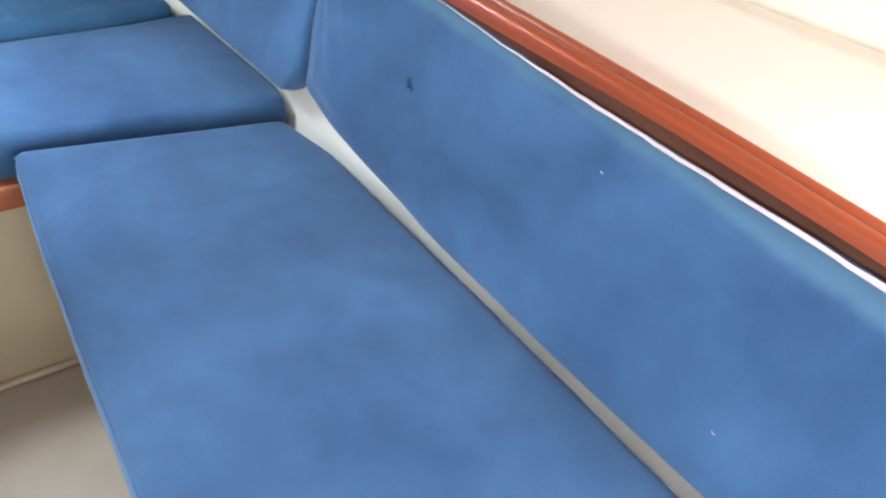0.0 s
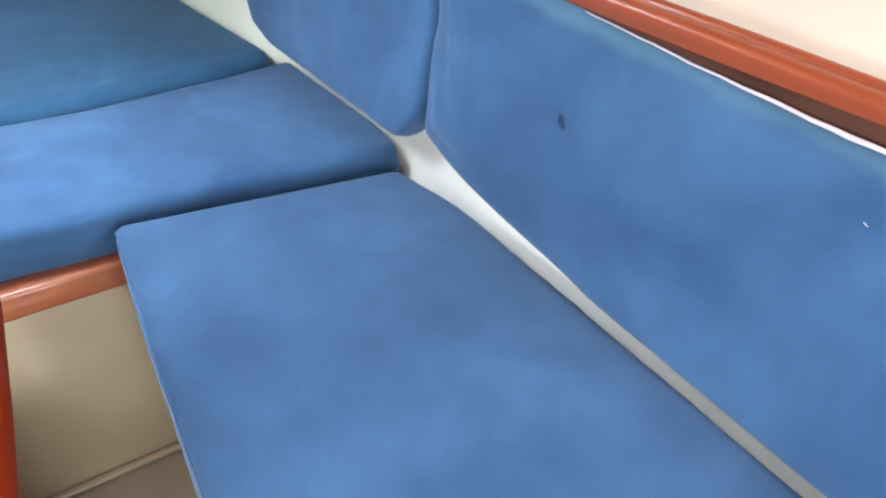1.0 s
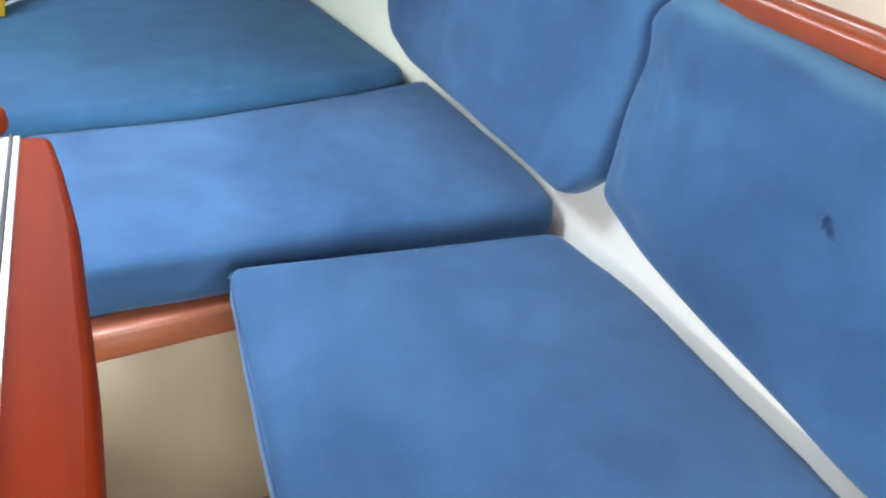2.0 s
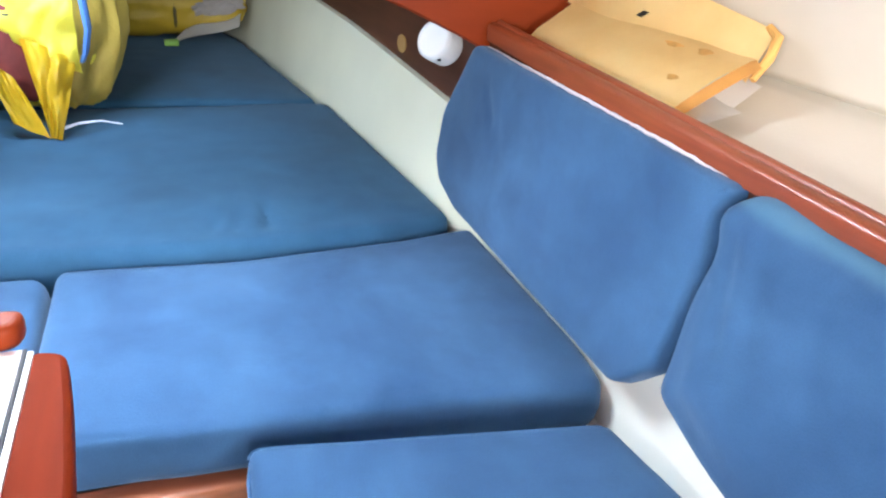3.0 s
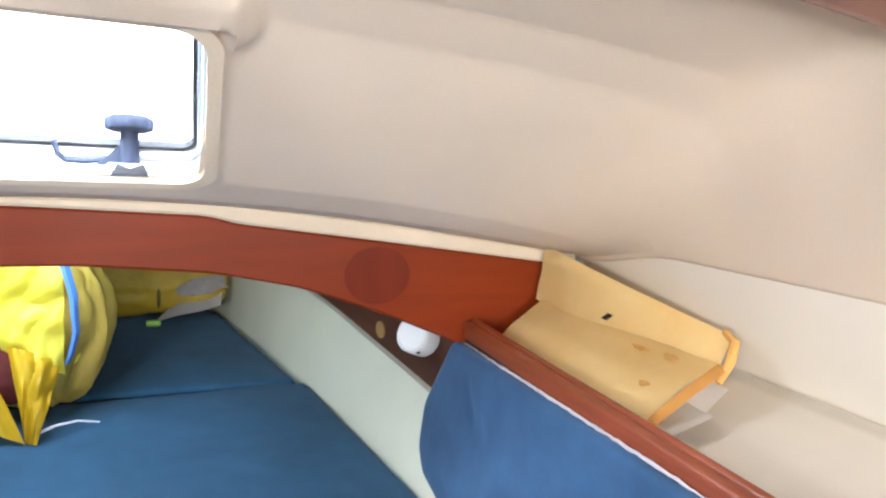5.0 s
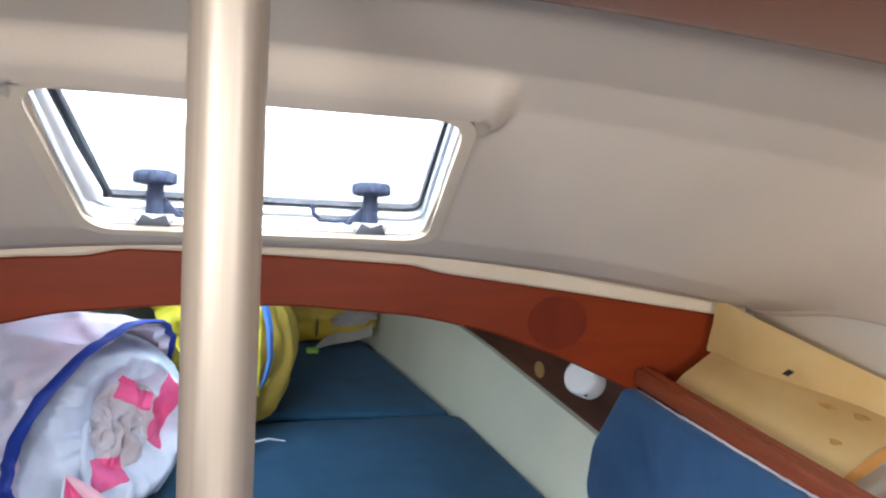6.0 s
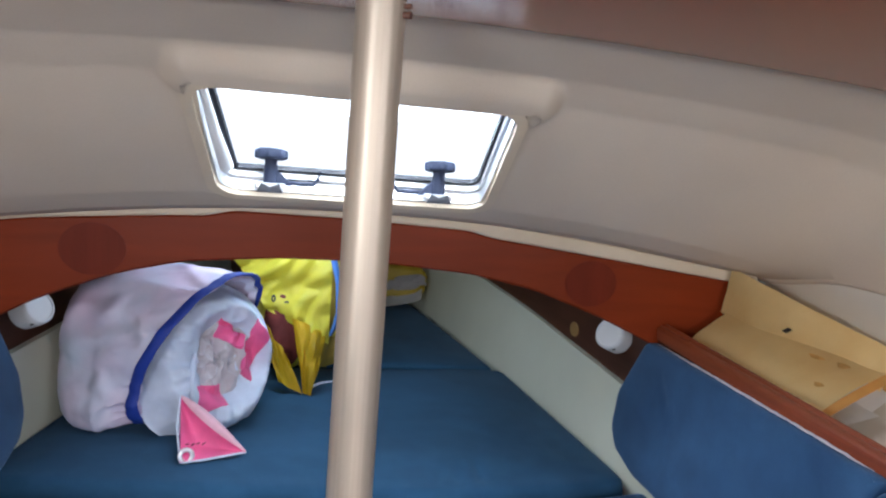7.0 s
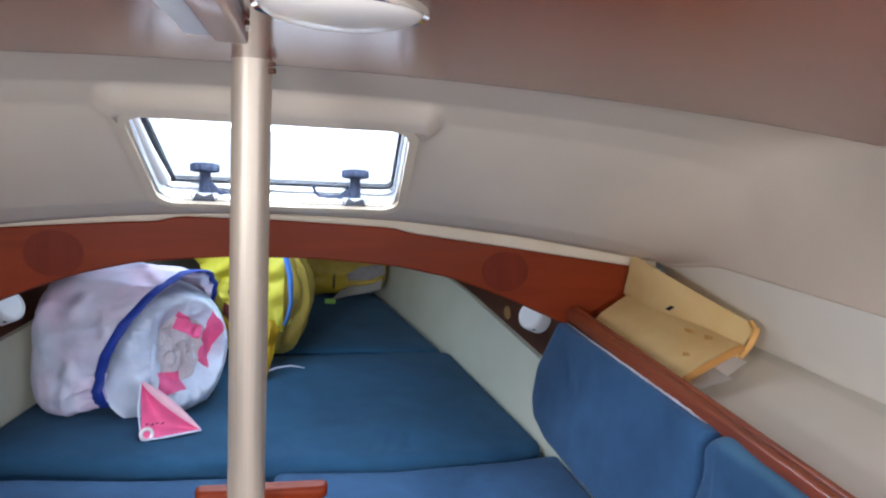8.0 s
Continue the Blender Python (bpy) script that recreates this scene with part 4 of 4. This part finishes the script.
# ---- bags in the forepeak ----
def lump(centre, ax, ay, az, radii, seed, amp=0.08, freq=3.0, n=40, m=26, folds=0.0, square=2.3, ridge=0.0):
    """A closed soft body with folds along its length; the axes are vectors."""
    ax, ay, az = (Vector(v).normalized() for v in (ax, ay, az))
    rows = []
    for i in range(m + 1):
        th = math.pi * i / m
        row = []
        for j in range(n):
            ph = 2 * math.pi * j / n
            c, s = math.cos(th), math.sin(th)
            d = Vector((c, s * math.cos(ph), s * math.sin(ph)))
            k = (abs(d.x) ** square + abs(d.y) ** square + abs(d.z) ** square) ** (-1 / square)
            w = 1 + amp * noise.noise(d * freq + Vector((seed, seed * 2, 0))) + folds * math.sin(ph * 9 + 3 * noise.noise(d * 2 + Vector((seed, 0, 0)))) * s
            w += ridge * (0.35 - abs(noise.noise(d * freq * 1.7 + Vector((0, seed, 3)))) - 0.6 * abs(noise.noise(d * freq * 3.6 + Vector((seed, 1, 0)))))
            p = d * k * w
            row.append(Vector(centre) + ax * p.x * radii[0] + ay * p.y * radii[1] + az * p.z * radii[2])
        rows.append(row)
    bm, _ = grid(rows, True)
    bmesh.ops.remove_doubles(bm, verts=bm.verts, dist=0.0008)
    return bm


def settle(bm, z):
    for v in bm.verts:
        if v.co.z < z:
            v.co.z = z + (v.co.z - z) * 0.06
    return bm


def sag(bm, amount=0.13):
    """The lower side of a soft bag spreads aft over the cushion."""
    for v in bm.verts:
        v.co.y -= amount * smooth_step((0.79 - v.co.z) / 0.18)
    return bm


def frame_of(normal):
    nrm = Vector(normal).normalized()
    side = nrm.cross(Vector((0, 0, 1))).normalized()
    return nrm, side, side.cross(nrm)


BA, BS, BU = frame_of((0.50, -0.80, 0.22))
BS = -BS
BC, RC = Vector((-0.60, 2.46, 0.805)), Vector((-0.335, 2.325, 0.835))
N0, N1 = Vector((0.95, -0.25, 0.02)).normalized(), Vector((0.76, -0.40, -0.46)).normalized()
MC = Vector((-0.272, 2.318, 0.800))
bag = thing("sail_bag", "white sail bag with a blue rim, open and stuffed", "bag", (-0.42, 2.4, 0.60))
n = 128


def bag_ring(t, r, amp=1.0, seed=4):
    k = smooth_step(t)
    nrm, side, up = frame_of(N0.lerp(N1, k))
    c = BC.lerp(RC, t)
    row = []
    for j in range(n):
        a = 2 * math.pi * j / n
        d = side * math.cos(a) + up * math.sin(a)
        w = 1 + amp * (0.05 * noise.noise(Vector((math.cos(a) * 2.2, math.sin(a) * 2.2, t * 3 + seed))) + 0.045 * (0.5 - abs(noise.noise(Vector((math.cos(a) * 5 + t * 2.5, math.sin(a) * 5, t * 2.2)))))
                       + 0.016 * math.sin(11 * a + 5 * t + 3 * noise.noise(Vector((math.cos(a), math.sin(a), t)))) * smooth_step(t * 1.4)
                       + 0.066 * (0.3 - abs(noise.noise(Vector((math.cos(a) * 4.2 + 0.9 * t, math.sin(a) * 4.2 - 0.7 * t, t * 1.3 + 9))))) * smooth_step((t + 0.3) * 2))
        row.append(c + d * r * w)
    return row


SACK = [(-0.36, 0.01), (-0.35, 0.09), (-0.30, 0.15), (-0.2, 0.19), (-0.12, 0.205), (-0.05, 0.214), (0.02, 0.218), (0.18, 0.225), (0.34, 0.228), (0.66, 0.225), (0.9, 0.222), (1.0, 0.219)]
rows = [bag_ring(-0.36, 0.01)]
for k in range(1, 56):
    t = -0.36 + 1.36 * k / 55
    rows.append(bag_ring(t, table_of(SACK, t)))
rows += [bag_ring(1.02, 0.210), bag_ring(0.95, 0.20)]
bm, vs = grid(rows, True)
bm.faces.new(vs[0])
under(part("sack", sag(settle(bm, 0.612)), BAG_WHITE), bag)
edge_a, edge_b = bag_ring(0.965, 0.2275, 0.5), bag_ring(1.02, 0.2265, 0.5)
rows = []
for j in range(n + 1):
    p, q = edge_a[j % n], edge_b[j % n]
    mid, half = (p + q) / 2, (q - p) / 2
    nrm = (mid - BC.lerp(RC, 0.99)).normalized()
    rows.append([mid + half.normalized() * 0.018 * math.cos(a) + nrm * 0.006 * math.sin(a) for a in (2 * math.pi * k / 10 for k in range(10))])
bm, _ = grid(rows, True)
under(part("rim_band", sag(settle(bm, 0.606)), BLUE_BAND, label="dark blue edge band"), bag)


def cloth_height(x, y, size, seed, depth, hollow=0.0):
    rr = min(1.0, math.hypot(x, y))
    q = Vector((x * 2.0 + seed, y * 2.0, seed * 0.7))
    folds = 1 - 2.2 * abs(noise.noise(q)) - 0.9 * abs(noise.noise(q * 1.9 + Vector((3, 1, 0)))) - 0.10 * abs(noise.noise(q * 3.7))
    if not hollow:
        return size[2] * math.sqrt(max(0, 1 - rr * rr)) + depth * folds * (1 - rr ** 4)
    a = math.atan2(y, x)
    rim = smooth_step((1 - rr) / 0.30)
    cx, cy = x - 0.16, y - 0.02
    bowl = smooth_step((0.66 - math.hypot(cx, cy)) / 0.34)
    pleat = math.sin(7 * a + 2.5 * noise.noise(Vector((math.cos(a), math.sin(a), rr))) + 2 * rr) + 0.6 * math.sin(13 * a + 4 * rr)
    return size[2] * (rim - hollow * bowl) + (0.007 * pleat + 0.03 * (0.3 - abs(noise.noise(Vector((math.cos(a) * 3.2 + rr, math.sin(a) * 3.2, rr * 1.5 + 5))))) + 0.022 * (0.3 - abs(noise.noise(Vector((x * 5.5 + 2 * y, y * 5.5, 3.3)))))) * rim * (1 - bowl) * (1 - 0.5 * rr) + depth * folds * bowl * 0.7


CLOTHS = []


def crumple(da, db, dc, size, seed, res=44, depth=0.05, hollow=0.0):
    """Crushed cloth before the bag's mouth: a dome with sharp random folds, da across, db up, dc out."""
    CLOTHS.append((da, db, dc, size, seed, depth, hollow))
    rows = []
    for i in range(res + 1):
        row = []
        for j in range(res + 1):
            u, v = 2 * i / res - 1, 2 * j / res - 1
            x, y = u * math.sqrt(max(0.0, 1 - 0.5 * v * v)), v * math.sqrt(max(0.0, 1 - 0.5 * u * u))
            row.append(MC + BS * (da + x * size[0]) + BU * (db + y * size[1]) + BA * (dc + cloth_height(x, y, size, seed, depth, hollow)))
        rows.append(row)
    bm, _ = grid(rows)
    bmesh.ops.remove_doubles(bm, verts=bm.verts, dist=0.0003)
    return bm


def on_cloth(a, b):
    best = -0.05
    for da, db, dc, size, seed, depth, hollow in CLOTHS:
        x, y = (a - da) / size[0], (b - db) / size[1]
        if math.hypot(x, y) < 1:
            best = max(best, dc + cloth_height(x, y, size, seed, depth, hollow))
    return best


def patch(p, q, r, t, rise=0.005, res=16):
    """A piece of cloth that lies over the crushed cloth, between four corners given across and up."""
    p, q, r, t = (Vector(v) for v in (p, q, r, t))
    rows = []
    for i in range(res + 1):
        row = []
        for j in range(res + 1):
            k = p.lerp(q, j / res).lerp(t.lerp(r, j / res), i / res)
            k = k + Vector((noise.noise(Vector((k.x * 40, k.y * 40, 1))), noise.noise(Vector((k.x * 40, k.y * 40, 5))))) * 0.006
            edge = min(i, j, res - i, res - j)
            row.append(MC + BS * k.x + BU * k.y + BA * (on_cloth(k.x, k.y) + (rise if edge else -0.004)))
        rows.append(row)
    return grid(rows)[0]


under(part("sleeve", sag(settle(crumple(-0.030, -0.008, -0.055, (0.212, 0.216, 0.105), 5.3, 96, 0.05, 0.66), 0.612), 0.08), CLOTH_WHITE, label="thin white sleeve around the mouth"), bag)
under(part("stuffed_cloth", sag(settle(crumple(0.01, -0.005, -0.035, (0.10, 0.12, 0.045), 8.1, 56, 0.03), 0.612), 0.08), GREY_SAIL, label="crumpled pale grey sailcloth"), bag)
under(part("stuffed_cloth", sag(settle(crumple(-0.055, -0.03, -0.025, (0.06, 0.085, 0.05), 2.7, 44, 0.022), 0.612), 0.08), GREY_SAIL, label="crumpled pale grey sailcloth"), bag)
for corners in (((-0.012, 0.104), (0.066, 0.04), (0.046, 0.0), (-0.026, 0.044)), ((0.098, 0.100), (0.130, 0.03), (0.066, -0.090), (0.034, -0.055)), ((-0.105, -0.070), (-0.015, -0.080), (-0.005, -0.130), (-0.095, -0.135))):
    under(part("pink_fold", sag(settle(patch(*corners), 0.615), 0.08), PINK, label="bright pink cloth"), bag)
under(part("strap", sag(tube([MC + BS * a + BU * b + BA * (on_cloth(a, b) + 0.010) for a, b in ((-0.115, -0.12), (-0.122, -0.085), (-0.122, -0.05), (-0.112, -0.015), (-0.104, 0.005), (-0.098, -0.015))], 0.007, 8), 0.08), CLOTH_WHITE, label="white webbing loop"), bag)
FA, FB, FC = Vector((-0.356, 2.115, 0.742)), Vector((-0.181, 2.037, 0.622)), Vector((-0.334, 2.000, 0.612))
fn = (FB - FA).cross(FC - FA).normalized()
fn = -fn if fn.y > 0 else fn
ab = (FB - FA)
out = (ab.cross(fn)).normalized()
out = -out if out.dot(FC - FA) > 0 else out


def flap_curve(t, bulge, dip):
    return FA.lerp(FB, t) + out * bulge * math.sin(math.pi * t ** 0.8) - fn * dip * math.sin(math.pi * t)


rows = []
for i in range(19):
    t = i / 18
    edge = flap_curve(t, -0.010, 0.0)
    low = FC.lerp(FB, max(0, (t - 0.5) * 2)) if t > 0.5 else FA.lerp(FC, t * 2)
    rows.append([low.lerp(edge, v) - fn * (0.030 * math.sin(math.pi * v ** 1.6) * math.sin(math.pi * t)) for v in (k / 12 for k in range(13))])
bm, _ = grid(rows)
bmesh.ops.remove_doubles(bm, verts=bm.verts, dist=0.0004)
bmesh.ops.solidify(bm, geom=bm.faces[:], thickness=0.003)
pink_corner = under(part("pink_corner", bm, PINK, label="pink corner flap with pale edges"), bag)
rows = []
for i in range(19):
    t = i / 18
    a0, b0 = flap_curve(t, -0.010, 0.0), flap_curve(t, 0.016, 0.012)
    rows.append([a0.lerp(b0, v) + fn * 0.012 * math.sin(math.pi * v) * math.sin(math.pi * t) for v in (k / 6 for k in range(7))])
bm, _ = grid(rows)
bmesh.ops.remove_doubles(bm, verts=bm.verts, dist=0.0004)
bmesh.ops.solidify(bm, geom=bm.faces[:], thickness=0.003)
under(part("flap_top", bm, PINK_PALE, label="pale pink folded edge"), bag)
beneath(part("flap_edge", tube([FA + fn * 0.002, FA.lerp(FC, 0.5) + fn * 0.004 - Vector((0.008, 0, 0)), FC, FC.lerp(FB, 0.35) - Vector((0, 0.006, 0)), FC.lerp(FB, 0.7) - Vector((0, 0.003, 0)), FB], 0.0032, 8), CLOTH_WHITE), pink_corner)
bm = bmesh.new()
rows = []
gm = Matrix.Translation((-0.322, 2.009, 0.626)) @ pose(0, 0, 0, 78, 0, 12)
for i in range(25):
    a = 2 * math.pi * i / 24
    rows.append([gm @ Vector(((0.0145 + 0.006 * math.cos(b)) * math.cos(a), (0.0145 + 0.006 * math.cos(b)) * math.sin(a), 0.005 * math.sin(b))) for b in (2 * math.pi * k / 8 for k in range(8))])
beneath(part("grommet", grid(rows, True)[0], ALU, label="steel grommet"), pink_corner)
for k in range(4):
    beneath(part("mark_bar", tube([(-0.326 + 0.013 * k, 2.018 + 0.003 * k, 0.651 - 0.004 * (k % 2)), (-0.318 + 0.013 * k, 2.020 + 0.003 * k, 0.652)], 0.0015, 6), INK), pink_corner)

yb = thing("yellow_sail_bag", "bright yellow oilskin bag with a blue stripe", "bag", (0.0, 2.8, 0.61))


def fold_noise(u, v, seed, amp, f=2.6, skew=0.5):
    """Soft creases that run aslant over a hanging cloth."""
    p = Vector((u * f + v * skew * f, v * f * 0.55 - u * 0.4, seed))
    return amp * (0.6 * noise.noise(p) + 0.55 * (0.35 - abs(noise.noise(p * 1.8 + Vector((4, 0, 1))))) + 0.07 * noise.noise(p * 4.5))


under(part("body", settle(lump((-0.05, 2.84, 0.835), (1, 0.12, 0), (0, 1, 0), (0, 0, 1), (0.17, 0.20, 0.225), 2, 0.16, 2.0, 96, 60, 0.01, ridge=0.12), 0.612), YELLOW), yb)
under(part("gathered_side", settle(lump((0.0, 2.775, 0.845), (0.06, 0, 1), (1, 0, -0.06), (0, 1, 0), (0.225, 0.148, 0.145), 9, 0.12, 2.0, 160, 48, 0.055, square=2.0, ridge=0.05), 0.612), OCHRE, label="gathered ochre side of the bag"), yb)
rows = []
for k in range(25):
    t = k / 24
    z = 1.065 - 0.29 * t
    x = table_of([(0.775, 0.046), (0.80, 0.058), (0.86, 0.071), (0.96, 0.066), (1.065, 0.040)], z) - 0.004
    y = 2.612 - 0.012 * math.sin(math.pi * t)
    w = 0.011 * (1 - 0.35 * t)
    rows.append([(x - w, y - 0.002, z), (x, y - 0.006, z), (x + w, y + 0.004, z + 0.002), (x + w, y + 0.010, z + 0.002), (x - w, y + 0.006, z)])
bm, _ = grid(rows, True)
under(part("stripe", bm, BLUE_TAPE, label="pale blue stripe"), yb)
front_flap = under(part("front_flap", sheet((-0.29, 2.64, 1.03), (0.040, 2.622, 1.055), (0.038, 2.575, 0.755), (-0.165, 2.60, 0.862), 40, 34, lambda u, v: fold_noise(u, v, 3.0, 0.085, 2.4, 0.8), 0.004), YELLOW), yb)
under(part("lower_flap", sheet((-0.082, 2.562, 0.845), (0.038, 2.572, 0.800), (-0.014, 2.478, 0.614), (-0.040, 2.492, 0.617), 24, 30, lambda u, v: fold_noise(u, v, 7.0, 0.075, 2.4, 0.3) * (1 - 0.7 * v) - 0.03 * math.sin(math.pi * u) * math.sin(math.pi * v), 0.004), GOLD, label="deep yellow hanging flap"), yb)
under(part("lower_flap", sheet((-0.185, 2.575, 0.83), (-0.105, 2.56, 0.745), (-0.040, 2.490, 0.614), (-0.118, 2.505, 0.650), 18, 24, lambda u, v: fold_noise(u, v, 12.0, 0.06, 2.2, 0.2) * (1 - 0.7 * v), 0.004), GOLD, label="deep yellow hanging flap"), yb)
under(part("dark_inside", lump((-0.10, 2.635, 0.79), (1, 0, 0), (0, 1, 0), (0, 0, 1), (0.075, 0.035, 0.105), 3, 0.25, 2), DARK_CLOTH, label="dark red lining"), yb)
for x, z in ((-0.147, 0.906),):
    rows = []
    gm = Matrix.Translation((x, 2.585, z)) @ pose(0, 0, 0, 80, 0, 0)
    for i in range(19):
        a = 2 * math.pi * i / 18
        rows.append([gm @ Vector(((0.004 + 0.003 * math.cos(b)) * math.cos(a), (0.009 + 0.003 * math.cos(b)) * math.sin(a), 0.003 * math.sin(b))) for b in (2 * math.pi * k / 7 for k in range(7))])
    beneath(part("eyelet", grid(rows, True)[0], HANDLE), front_flap)
beneath(part("mark_bar", box(-0.112, -0.098, 2.5795, 2.582, 0.893, 0.898, 0), HANDLE, smooth=False), front_flap)
under(part("cord", tube([(-0.025, 2.50, 0.632), (0.02, 2.53, 0.640), (0.07, 2.57, 0.634), (0.12, 2.59, 0.618)], lambda t: 0.005 * (1 - 0.6 * t), 8), CLOTH_WHITE, label="thin white cord"), yb)

far = thing("rolled_sail_bag", "ochre rolled bag lying at the forward end of the berth", "bag", (0.25, 3.9, 0.62))
under(part("roll", settle(lump((0.22, 3.88, 0.745), (1, -0.12, 0.06), (0, 1, 0), (0, 0, 1), (0.36, 0.13, 0.12), 6, 0.12, 2.0, 72, 52, 0.03, square=3.4, ridge=0.07), 0.615), ROLL), far)
under(part("tie_band", tube([(0.30 + 0.004 * math.cos(a), 3.865 + 0.128 * math.cos(a), 0.735 + 0.108 * math.sin(a)) for a in (math.radians(k) for k in range(0, 361, 15))], 0.008, 6, caps=False), OLIVE, label="dark tie band"), far)
dark = thing("dark_sail_bag", "dark olive bag piled above the rolled bag", "bag", (0.15, 4.1, 0.62))
under(part("roll", settle(lump((0.14, 4.08, 0.83), (1, -0.1, 0), (0, 1, 0), (0, 0, 1), (0.36, 0.13, 0.19), 7, 0.2, 2.0, 60, 44, 0.03, ridge=0.07), 0.615), OLIVE), dark)
pap = thing("paper_stack", "white papers with a green tab in front of the rolled bag", "paper", (0.36, 3.78, 0.62))
under(part("top_paper", sheet((0.27, 3.66, 0.622), (0.54, 3.66, 0.695), (0.555, 3.74, 0.735), (0.33, 3.735, 0.665), 10, 6, lambda u, v: 0.006 * math.sin(6 * u), 0.008), WHITE_PAPER), pap)
under(part("green_tab", box(0.245, 0.300, 3.63, 3.665, 0.616, 0.640, 0.006), GREEN), pap)
crush = thing("plastic_wrap", "crumpled white plastic on the rolled bag", "wrapping", (0.42, 3.78, 0.74))
under(part("wrap", lump((0.47, 3.735, 0.762), (1, 0, 0.15), (0, 1, 0), (0, 0, 1), (0.095, 0.02, 0.036), 4, 0.35, 4, 56, 36, ridge=0.25), GREY_CLOTH), crush)
